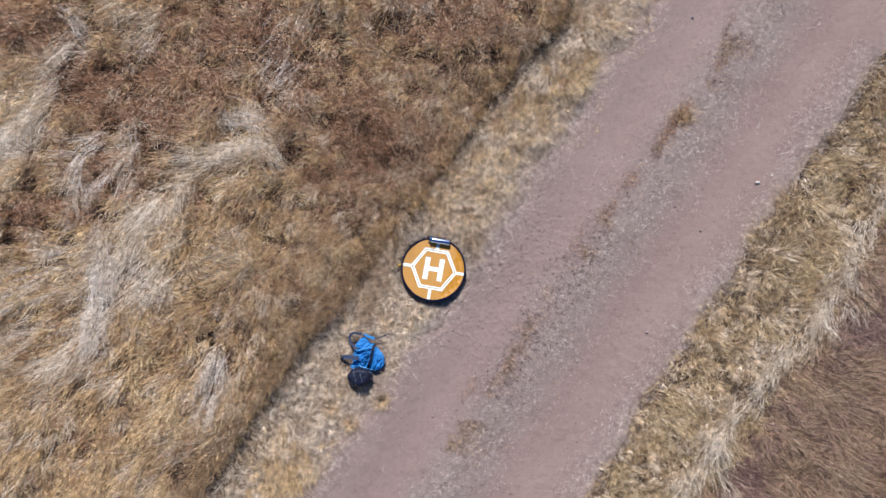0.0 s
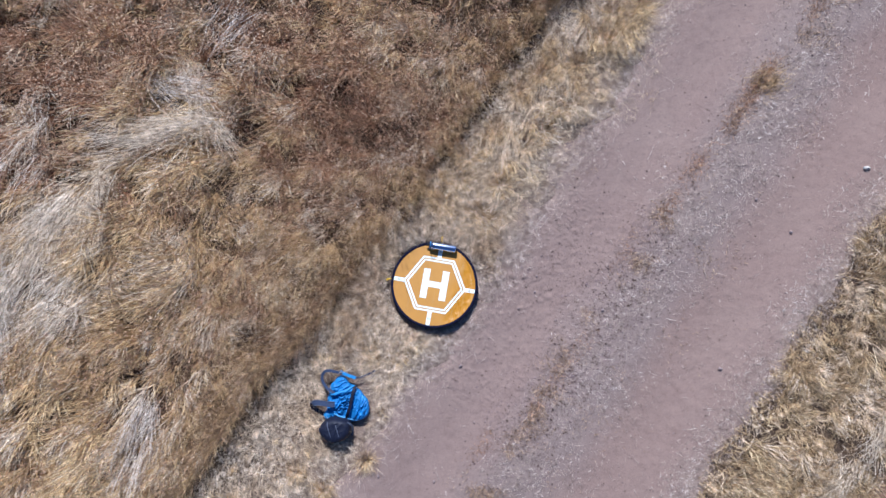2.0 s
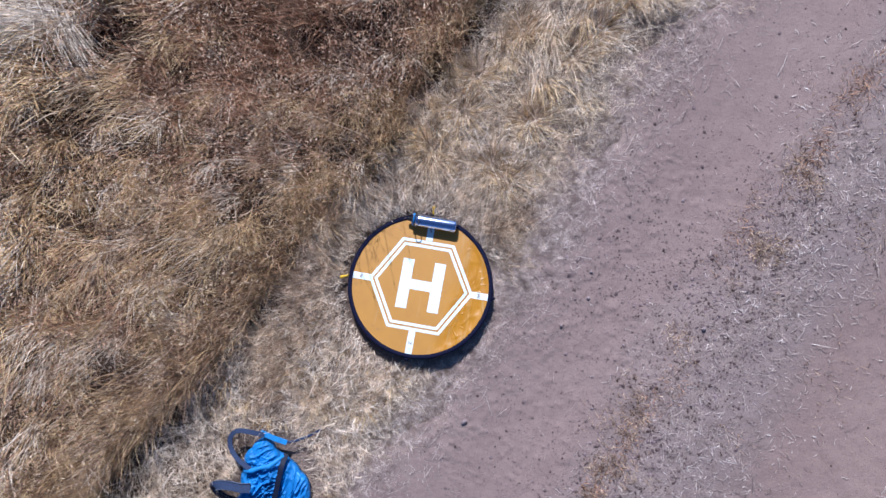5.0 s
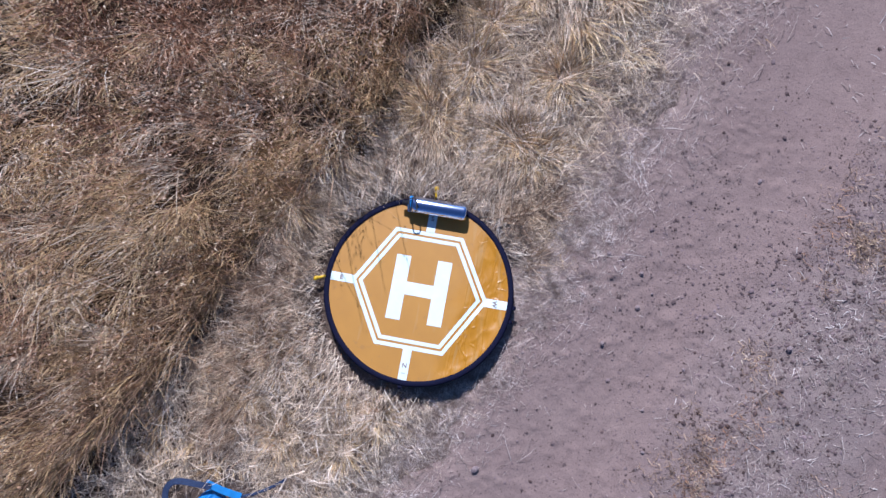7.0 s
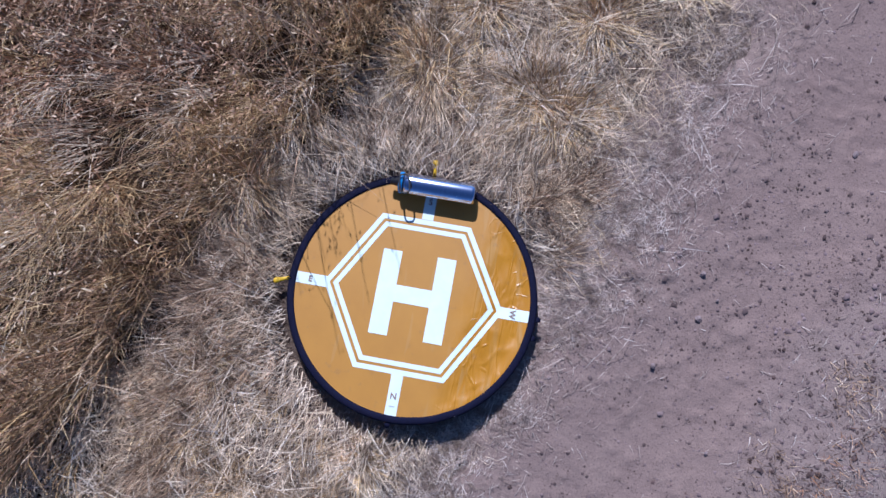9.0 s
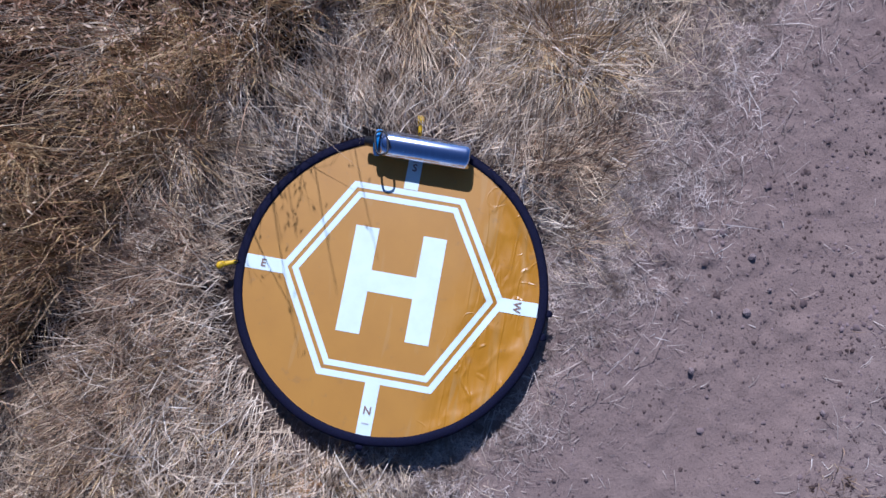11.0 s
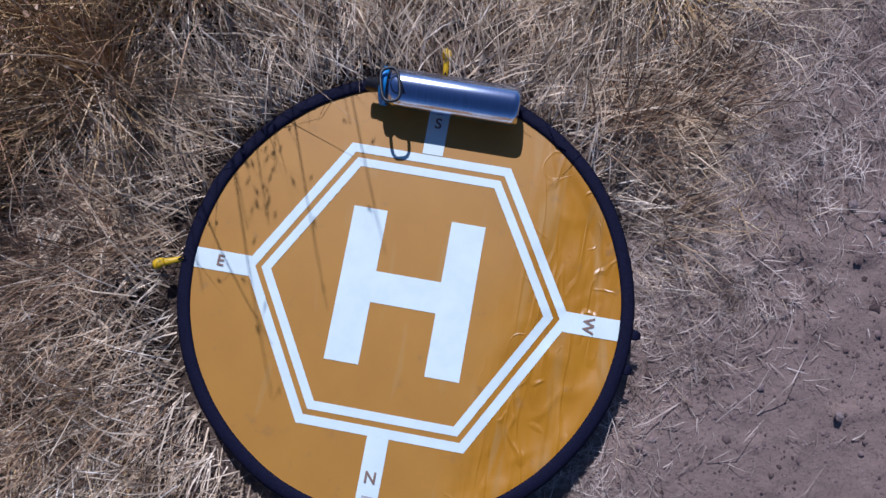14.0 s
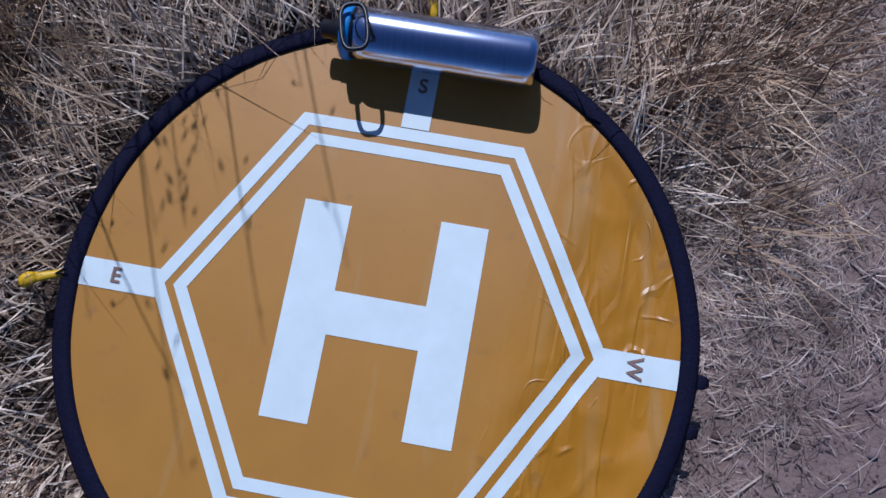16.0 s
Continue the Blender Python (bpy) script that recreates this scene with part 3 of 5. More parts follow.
def tall_field():
    count = 13000
    x, y, k = clumped(count, 38, -6.0, 2.9, -3.6, 4.1, 0.036)
    hue = rng.random(count)
    grow, turn, tip = rng.uniform(0.45, 1.3, count), rng.normal(0, 0.5, count), rng.normal(0, 0.15, count)
    kind = rng.random(count)
    w, pale = across(x, y), blob(x, y, PALE)
    gap = np.maximum(smooth(0.53, 0.61, fbm(x, y, 0.20, 3, 91)) * 0.94, 0.97 * smooth(0.15, 0.6, blob(x, y, GAPS)))
    keep = (w < field_edge(x, y)) & (rng.random(len(x)) > 0.55 * pale) & (rng.random(len(x)) > gap)
    x, y, k = x[keep], y[keep], k[keep]
    rust = np.clip(blob(x, y, RUSTY) * 1.15 + 1.1 * (fbm(x, y, 0.5, 3, 3) - 0.58), 0, 1)
    isr = kind[k] < rust
    for name, m, sel, lab in (("gold_grass", M_GOLD, ~isr, "tall golden dry grass leaning across the field"), ("rust_grass", M_RUST, isr, "tall rust-brown dry grass with seedy tips")):
        a, b, c = x[sel], y[sel], k[sel]
        n = len(a)
        rusty = name == "rust_grass"
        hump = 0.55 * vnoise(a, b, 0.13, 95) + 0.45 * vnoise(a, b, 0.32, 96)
        h = (0.20 + 0.22 * fbm(a, b, 0.6, 2, 1)) * rng.uniform(0.65, 1.12, n) * grow[c] * (0.35 + 1.3 * hump)
        border = 1 - smooth(0.0, 0.22, field_edge(a, b) - across(a, b))
        h = h * (1 - border) + border * rng.uniform(0.12, 0.26, n)
        # neighbouring clumps lean together, in eddies a hand or two wide
        eddy = 1.0 * (vnoise(a, b, 0.28, 98) - 0.5) + 0.9 * (vnoise(a, b, 0.7, 99) - 0.5)
        head = flow(a, b, -118, 0.8) + eddy * (2.2 if rusty else 1.25) + turn[c] * (2.0 if rusty else 1.0) + rng.normal(0, 0.9 if rusty else 0.45, n)
        lean = np.clip(rng.normal(0.54, 0.16, n) + tip[c], 0.06, 0.97) * (1 - 0.45 * border) * (0.78 if rusty else 1.0)
        wide = rng.uniform(0.0020, 0.0046, n) * (0.6 + 0.4 * smooth(0.2, 1.2, field_edge(a, b) - across(a, b))) * (1 + 0.95 * smooth(1.5, 2.8, np.hypot(a, b)))
        some = rng.random(count)[c] < (0.15 if not rusty else 0.05) + 0.25 * (not rusty) * blob(a, b, PALE)
        # tone follows the humps too: hollows painted darker, tops lighter, like shade
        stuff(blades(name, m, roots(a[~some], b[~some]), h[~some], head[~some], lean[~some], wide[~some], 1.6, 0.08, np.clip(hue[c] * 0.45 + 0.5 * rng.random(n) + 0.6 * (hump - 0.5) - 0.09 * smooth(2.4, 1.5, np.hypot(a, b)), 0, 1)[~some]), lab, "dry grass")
        stuff(blades("bleached_" + name, M_PALE, roots(a[some], b[some], -0.02), h[some], head[some], lean[some], wide[some], 1.6, 0.08, hue[c][some]), "bleached strands mixed through the " + lab.split(" ", 1)[1].split(" grass")[0] + " grass", "dry grass")
    # the dense standing border beside the verge
    s, d = rng.uniform(-4.6, 4.6, 26000), np.abs(rng.normal(0, 0.12, 26000))
    thick = rng.random(26000) < np.where(s < -0.35, 1.0, 0.35)
    s, d = s[thick], d[thick]
    w = -0.62 + 0.04 * np.clip(s, -3, 3)
    a, b = s * RC + w * RS, s * RS - w * RC
    w = field_edge(a, b) - d
    a, b = s * RC + w * RS, s * RS - w * RC
    n = len(a)
    tall = rng.uniform(0.12, 0.30, n) * (0.3 + 1.1 * fbm(a, b, 0.3, 2, 61)) * (1 + 0.35 * smooth(-0.25, -0.65, s))
    head, low, thick = rng.uniform(0, 6.28, n), np.clip(rng.normal(0.28, 0.12, n), 0.02, 0.6), rng.uniform(0.0020, 0.0044, n)
    dull = rng.random(n) < 0.3 + 0.35 * smooth(-0.2, -0.6, s)
    for name, m, q, lab in (("border_grass", M_GOLD, ~dull, "dense upright dry grass along the field's edge"), ("brown_border_grass", M_BROWN, dull, "dull brown upright grass along the field's edge")):
        stuff(blades(name, m, roots(a[q], b[q]), tall[q], head[q], low[q], thick[q], 1.6, 0.06, 0.72 * rng.random(q.sum())), lab, "dry grass")
    # thin seed stems standing through the field
    a, b = scatter(60000, -5.9, 2.6, -3.3, 3.9)
    keep = (across(a, b) < field_edge(a, b)) & (rng.random(60000) > blob(a, b, PALE)) & (rng.random(60000) < 0.55 + 0.45 * smooth(1.6, 0.6, field_edge(a, b) - across(a, b)))
    a, b = a[keep], b[keep]
    n = len(a)
    stuff(blades("seed_stem", M_SEED, roots(a, b), rng.uniform(0.24, 0.46, n), rng.uniform(0, 6.28, n), np.clip(rng.normal(0.42, 0.18, n), 0.05, 0.9), rng.uniform(0.0013, 0.0026, n), 1.8, 0.04), "thin brown seed stems standing through the tall grass", "dry grass")
    # seed tips over the tall grass
    n = 330000
    a, b = scatter(n, -6.0, 2.6, -3.4, 4.0)
    keep = (across(a, b) < field_edge(a, b) - 0.05) & (rng.random(n) < 0.42 + blob(a, b, RUSTY)) & (blob(a, b, PALE) < 0.35) & (rng.random(n) < smooth(0.66, 0.5, fbm(a, b, 0.20, 3, 91))) & (blob(a, b, GAPS) < 0.3)
    a, b = a[keep], b[keep]
    n = len(a)
    top = np.stack([a, b, ground_z(a, b) + 0.13 + 0.2 * fbm(a, b, 0.6, 2, 1) * rng.uniform(0.6, 1.2, n)], 1)
    far = 1 + 0.5 * smooth(1.5, 2.6, np.hypot(a, b))
    stuff(husks("seed_head", M_SEED, top, rng.uniform(0, 6.28, n), rng.uniform(0.007, 0.022, n) * far, rng.uniform(0.0025, 0.007, n) * far, rng.uniform(-0.4, 0.9, n)), "small pale seed heads among the tall grass", "seed heads")
    # larger oat husks nodding over the field
    n = 46000
    a, b = scatter(n, -6.0, 2.6, -3.4, 4.0)
    keep = (across(a, b) < field_edge(a, b) - 0.03) & (blob(a, b, PALE) < 0.45) & (rng.random(n) < (0.25 + smooth(0.40, 0.62, fbm(a, b, 0.14, 2, 97))) * (1 - 0.6 * blob(a, b, RUSTY)))
    a, b = a[keep], b[keep]
    n = len(a)
    top = np.stack([a, b, ground_z(a, b) + 0.16 + 0.26 * fbm(a, b, 0.6, 2, 1) * rng.uniform(0.6, 1.3, n)], 1)
    stuff(husks("oat_husks", M_OAT, top, rng.normal(radians(-118), 1.2, n), rng.uniform(0.012, 0.026, n), rng.uniform(0.0022, 0.0050, n), rng.uniform(-0.3, 0.8, n)), "loose pale oat husks nodding over the tall grass", "oat husks")


def lodged_field():
    count = 5200
    x, y, k = clumped(count, 60, -6.2, 0.5, -3.0, 4.0, 0.05)
    turn = rng.normal(0, 0.24, count)
    mask = blob(x, y, PALE) * (0.15 + 1.45 * smooth(0.38, 0.64, fbm(x, y, 0.26, 3, 4)))
    keep = (across(x, y) < field_edge(x, y) - 0.15) & (rng.random(len(x)) < 0.26 * mask - 0.03)
    x, y, k = x[keep], y[keep], k[keep]
    n = len(x)
    head = flow(x, y, -122, 0.8, 0.7, 2) + turn[k] + rng.normal(0, 0.16, n)
    near = blob(x, y, [(-2.45, 1.40, 0.6, 0.2, 12)]) > 0.3
    head = np.where(near, radians(196) + turn[k] + rng.normal(0, 0.2, n), head)
    z = roots(x, y)
    z[:, 2] += rng.uniform(0.03, 0.2, n)
    stuff(blades("lodged_grass", M_PALE, z, rng.uniform(0.2, 0.5, n), head, np.clip(rng.normal(0.82, 0.1, n), 0.45, 1.0), rng.uniform(0.0016, 0.0036, n), 1.3, 0.06), "bleached grass laid flat in combed swathes", "lodged grass")
    combed("swathe_grass", M_PALE, SWATHES, "cream bleached grass combed flat in narrow swathes")
    combed("ashen_swathe_grass", M_ASH, ASHEN, "ash-grey dead grass combed flat in narrow swathes")


def combed(name, mat, curves, label, long=(0.26, 0.60), wide=(0.0018, 0.0042), stray=0.12):
    """Strands laid along curved swathes, in fine locks that part and cross a little."""
    xs, ys, hs, ts = [], [], [], []
    for p, q, e, wa, wb, k in curves:
        locks = max(8, k // 10)
        lk = rng.integers(0, locks, k)
        t = np.clip(rng.random(locks)[lk] * 1.1 - 0.12 + rng.normal(0, 0.05, k), -0.16, 1.0)
        px = p[0] * (1 - t) ** 2 + 2 * q[0] * t * (1 - t) + e[0] * t * t
        py = p[1] * (1 - t) ** 2 + 2 * q[1] * t * (1 - t) + e[1] * t * t
        a = np.arctan2(2 * (1 - t) * (q[1] - p[1]) + 2 * t * (e[1] - q[1]), 2 * (1 - t) * (q[0] - p[0]) + 2 * t * (e[0] - q[0]))
        off = rng.normal(0, 0.85, locks)[lk] * (wa + (wb - wa) * t) + rng.normal(0, 0.02, k)
        xs.append(px - np.sin(a) * off)
        ys.append(py + np.cos(a) * off)
        hs.append(a + rng.normal(0, 1.2 * stray, locks)[lk] + rng.normal(0, stray, k) + 0.8 * off)
        ts.append(np.clip(rng.random(locks)[lk] * 0.5 + 0.6 * rng.random(k) - 0.05, 0, 1))
    x, y, head, tone = (np.concatenate(v) for v in (xs, ys, hs, ts))
    n = len(x)
    z = roots(x, y)
    z[:, 2] += rng.uniform(0.03, 0.20, n)
    stuff(blades(name, mat, z, rng.uniform(*long, n), head, np.clip(rng.normal(0.85, 0.07, n), 0.5, 0.98), rng.uniform(*wide, n), 1.3, 0.02, tone), label, "lodged grass")


def verge():
    count = 7600
    x, y, k = clumped(count, 58, -3.8, 4.2, -3.6, 4.2, 0.04)
    hue = rng.random(count)
    turn, grow, tip = rng.uniform(0, 6.28, count), rng.uniform(0.5, 1.35, count), rng.normal(0, 0.1, count)
    w = across(x, y)
    edge = field_edge(x, y)
    fade = 1 - smooth(0.05, 0.62, w + 0.1 * smooth(0.3, -0.2, along(x, y)) + 0.07 * smooth(0.25, 0.5, along(x, y)) * smooth(1.9, 1.3, along(x, y)) + 0.62 * (fbm(x, y, 0.45, 3, 7) - 0.5))
    keep = (w > edge - 0.08) & (w < 0.85) & clear_of_things(x, y) & (rng.random(len(x)) < fade)
    x, y, k = x[keep], y[keep], k[keep]
    w = across(x, y)
    n = len(x)
    tall = (0.055 + 0.18 * smooth(0.40, 0.68, fbm(x, y, 0.35, 2, 14))) * (1 - 0.82 * smooth(0.0, 0.42, w)) * (0.45 + 0.55 * smooth(0.05, 0.25, w - field_edge(x, y)))
    r = np.hypot(x, y)
    by_bag = (np.hypot(x + 0.75, y + 0.95) < 0.55) & (y > -1.15)
    h = np.where((r < 0.48) | by_bag, np.minimum(tall, 0.06), tall) * rng.uniform(0.5, 1.4, n) * grow[k]
    head = np.where(rng.random(n) < 0.6, flow(x, y, -75, 1.6, 0.6, 5), turn[k]) + rng.normal(0, 0.36, n)
    out = np.arctan2(y, x)
    head = np.where((r < 0.50) & (np.cos(head - out) < 0.55), out + rng.uniform(-0.9, 0.9, n), head)
    lean = np.clip(rng.normal(0.74, 0.14, n) + tip[k], 0.2, 1.0)
    tawny = rng.random(count)[k] < np.clip(1.9 * (fbm(x, y, 0.4, 2, 27) - 0.38), 0.06, 0.75) * (1 - 0.6 * smooth(0.1, 0.4, w)) * smooth(0.38, 0.66, r)
    wide = rng.uniform(0.0018, 0.0042, n) * (1 - 0.45 * smooth(0.05, 0.3, w))
    for name, m, sel, lab in (("straw_grass", M_STRAW, ~tawny, "short pale straw grass flattened along the track verge"), ("tawny_grass", M_GOLD, tawny, "tawny dry grass tufts standing in the verge")):
        up = 1.25 if name == "tawny_grass" else 1.0
        stuff(blades(name, m, roots(x[sel], y[sel], 0.004), h[sel] * up, head[sel], lean[sel] / up, wide[sel], 1.4, 0.05, 0.25 * rng.random(sel.sum()) + 0.75 * hue[k][sel]), lab, "dry grass")
    # broken stems lying over one another on the verge
    n = 84000
    s, w = rng.uniform(-4.0, 4.5, n), rng.uniform(-0.75, 0.6, n)
    close = rng.random(n) < 0.38
    s = np.where(close, rng.normal(0, 0.8, n), s)
    x, y = s * RC + w * RS, s * RS - w * RC
    keep = clear_of_things(x, y) & (rng.random(n) < smooth(0.0, 0.16, w - field_edge(x, y))) & (rng.random(n) < 1 - 0.6 * np.exp(-((x + 0.45) ** 2 + (y + 0.25) ** 2) / 0.09)) & (rng.random(n) < (1 - smooth(0.10, 0.52, w + 0.2 * (fbm(x, y, 0.25, 2, 7) - 0.5))))
    x, y = x[keep], y[keep]
    n = len(x)
    z = roots(x, y)
    z[:, 2] += np.abs(rng.normal(0, 0.028, n)) * (1 - 0.7 * smooth(0.1, 0.4, across(x, y)))
    head = rng.uniform(0, 6.28, n)
    out = np.arctan2(y, x)
    r = np.hypot(x, y)
    head = np.where((r < 0.56) & (np.cos(head - out) < 0.3), out + rng.uniform(-1.1, 1.1, n), head)
    thin = 1 - 0.5 * smooth(0.12, 0.4, across(x, y))
    stuff(blades("straw_stem", M_STRAW, z, rng.uniform(0.04, 0.17, n) * np.where(rng.random(n) < 0.06, 1.7, 1) * thin, head, np.clip(rng.normal(0.92, 0.07, n), 0.5, 1), rng.uniform(0.0009, 0.0030, n) * thin, 1.2, 0.025), "broken straw stems crossing one another on the verge", "straw")
    spots = [(0.37, 0.27, 0.035, 260), (0.48, 0.34, 0.05, 320), (0.44, 0.12, 0.025, 90), (-0.50, 0.07, 0.045, 240), (-0.47, 0.20, 0.04, 140), (-0.60, 0.02, 0.07, 900), (-0.69, -0.27, 0.07, 900), (-0.73, -0.50, 0.06, 700), (-0.50, -0.16, 0.07, 400), (0.02, 0.55, 0.06, 300), (-0.12, 0.50, 0.05, 160)]
    x = np.concatenate([rng.normal(a, r, k) for a, b, r, k in spots])
    y = np.concatenate([rng.normal(b, r, k) for a, b, r, k in spots])
    ok = clear_of_things(x, y, 0.03)
    x, y = x[ok], y[ok]
    n = len(x)
    stuff(blades("verge_tuft_grass", M_BROWN, roots(x, y), rng.uniform(0.07, 0.2, n), np.arctan2(y, x) + rng.normal(0, 1.0, n), np.clip(rng.normal(0.5, 0.18, n), 0.05, 0.95), rng.uniform(0.0014, 0.003, n), 1.5, 0.05), "brown dry tufts standing in the straw beside the pad", "dry grass")
    # golden tufts along the verge, each fanning out of one crown
    spots = [(0.38, 0.62), (0.58, 0.86), (0.22, 0.92), (0.82, 1.22), (0.55, 1.35), (1.10, 1.55), (0.05, 0.72), (1.28, 1.95), (0.95, 1.85), (1.6, 2.4), (-0.30, -0.62), (-0.55, -0.58), (-0.16, -0.50), (-0.62, -0.20), (-0.52, 0.34), (-0.68, -0.42), (1.2, 1.6), (1.55, 2.15), (1.85, 2.5), (2.0, 2.95), (0.45, 0.55), (0.75, 1.7), (-1.2, -1.6), (-0.95, -1.75), (-1.5, -2.2), (-0.6, -1.5), (1.75, 2.95), (0.3, 1.1), (0.95, 1.35)]
    each = 560
    cx, cy = np.repeat([p[0] for p in spots], each), np.repeat([p[1] for p in spots], each)
    n = len(cx)
    size = np.repeat(np.where(np.array([p[1] for p in spots]) > 0, 1.0, 0.6), each)
    u, a = np.abs(rng.normal(0, 0.045, n)), rng.uniform(0, 6.28, n)
    x, y = cx + u * np.cos(a), cy + u * np.sin(a)
    ok = clear_of_things(x, y, 0.03)
    x, y, a, size = x[ok], y[ok], a[ok], size[ok]
    n = len(x)
    lit = rng.random(n) < 0.33
    high, head, low, thick = rng.uniform(0.08, 0.24, n) * size, a + rng.normal(0, 0.5, n), np.clip(rng.normal(0.55, 0.2, n), 0.05, 0.95), rng.uniform(0.0014, 0.0034, n)
    for name, m, q, lab in (("golden_tuft_grass", M_GOLD, ~lit, "golden dry tufts fanning out along the verge"), ("cream_tuft_grass", M_STRAW, lit, "cream straw mixed through the verge tufts")):
        stuff(blades(name, m, roots(x[q], y[q]), high[q], head[q], low[q], thick[q], 1.5, 0.05), lab, "dry grass")


RIDGE = [((4.92, 0.38), (4.66, -0.10), (4.34, -0.60), 0.05, 0.11, 416), ((4.78, 0.12), (4.74, -0.2), (4.80, -0.5), 0.03, 0.10, 120), ((4.46, -0.42), (4.20, -0.72), (3.86, -1.02), 0.03, 0.09, 192), ((4.40, -0.5), (4.38, -0.8), (4.22, -1.02), 0.04, 0.08, 136), ((4.05, -0.88), (3.90, -1.10), (3.70, -1.38), 0.06, 0.05, 208), ((3.78, -1.26), (3.42, -1.66), (2.98, -1.98), 0.03, 0.10, 336), ((3.30, -1.75), (3.02, -2.15), (2.72, -2.62), 0.04, 0.13, 384), ((3.20, -1.85), (3.20, -2.2), (3.34, -2.6), 0.04, 0.11, 208), ((5.5, 1.3), (5.2, 0.8), (4.9, 0.35), 0.06, 0.08, 240)]


def right_field():
    count = 6400
    s, w, k = clumped(count, 38, -2.6, 5.0, 2.6, 5.9, 0.048)
    x, y = s * RC + w * RS, s * RS - w * RC
    seen = (x < 5.9) & (y > -3.2)
    x, y, k = x[seen], y[seen], k[seen]
    hue = rng.random(count)
    turn, grow, tip = rng.normal(0, 0.8, count), rng.uniform(0.5, 1.35, count), rng.normal(0, 0.13, count)
    w, s = across(x, y), along(x, y)
    lim = 2.80 + 0.04 * np.clip(s - 1.5, 0, 4) + 0.34 * (fbm(x, y, 0.4, 3, 21) - 0.5)
    keep = (w > lim) & (rng.random(len(x)) < 0.14 + smooth(0.0, 0.32, w - lim)) & (rng.random(len(x)) > 0.8 * smooth(0.62, 0.70, fbm(x, y, 0.16, 3, 92)))
    x, y, w, s, k = x[keep], y[keep], w[keep], s[keep], k[keep]
    n = len(x)
    crest = 3.80 + 0.05 * np.sin(s * 2.1)
    past = smooth(-0.05, 0.35, w - crest)
    plum = (0.15 + 0.85 * smooth(0.46, 0.58, fbm(x, y, 0.55, 3, 24))) * past
    pick = rng.random(count)[k]
    kind = np.where(past > pick, np.where(plum > rng.random(count)[k], 3, 2), np.where(pick < 0.12 + 0.25 * smooth(0.5, 0.65, fbm(x, y, 0.5, 2, 18)), 1, 0))
    # short tangle before the ridge, long strands combed away behind it
    eddy = 2.6 * (vnoise(x, y, 0.30, 28) - 0.5)
    head = np.where(past > 0.5, radians(-36) + 0.8 * eddy + 0.8 * turn[k] + rng.normal(0, 0.45, n), radians(-75) + 1.2 * eddy + 1.6 * turn[k] + rng.normal(0, 0.45, n))
    h = (0.12 + 0.15 * smooth(0.35, 0.65, fbm(x, y, 0.4, 2, 16))) * rng.uniform(0.6, 1.3, n) * grow[k] * (1 + 0.5 * past) * (0.5 + 0.5 * smooth(0, 0.25, w - 2.75))
    lean = np.clip(rng.normal(0.66, 0.13, n) + tip[k] + 0.08 * past, 0.1, 1)
    wide = rng.uniform(0.0028, 0.0064, n)
    tone = np.clip(0.5 * rng.random(n) + 0.5 * hue[k] - 0.2 * past, 0, 1)
    for i, (name, m, lab) in enumerate((("verge_grass", M_FAWN, "golden dry grass along the far side of the track"), ("pale_verge_grass", M_STRAW, "pale straw mixed into the far verge"), ("brown_grass", M_BROWN, "dull brown dry grass combed away behind the ridge"), ("plum_grass", M_PLUM, "plum-brown withered weeds behind the ridge"))):
        q = kind == i
        stuff(blades(name, m, roots(x[q], y[q], -0.02 if i == 1 else 0.01), h[q] * (0.8 if i == 1 else 1), head[q], lean[q], wide[q], 1.5, 0.06, tone[q]), lab, "dry grass")
    combed("lodged_ridge_grass", M_PALE, RIDGE, "bleached ridge of flattened grass sheaves in the far verge", (0.16, 0.42), (0.0018, 0.0040), 0.24)


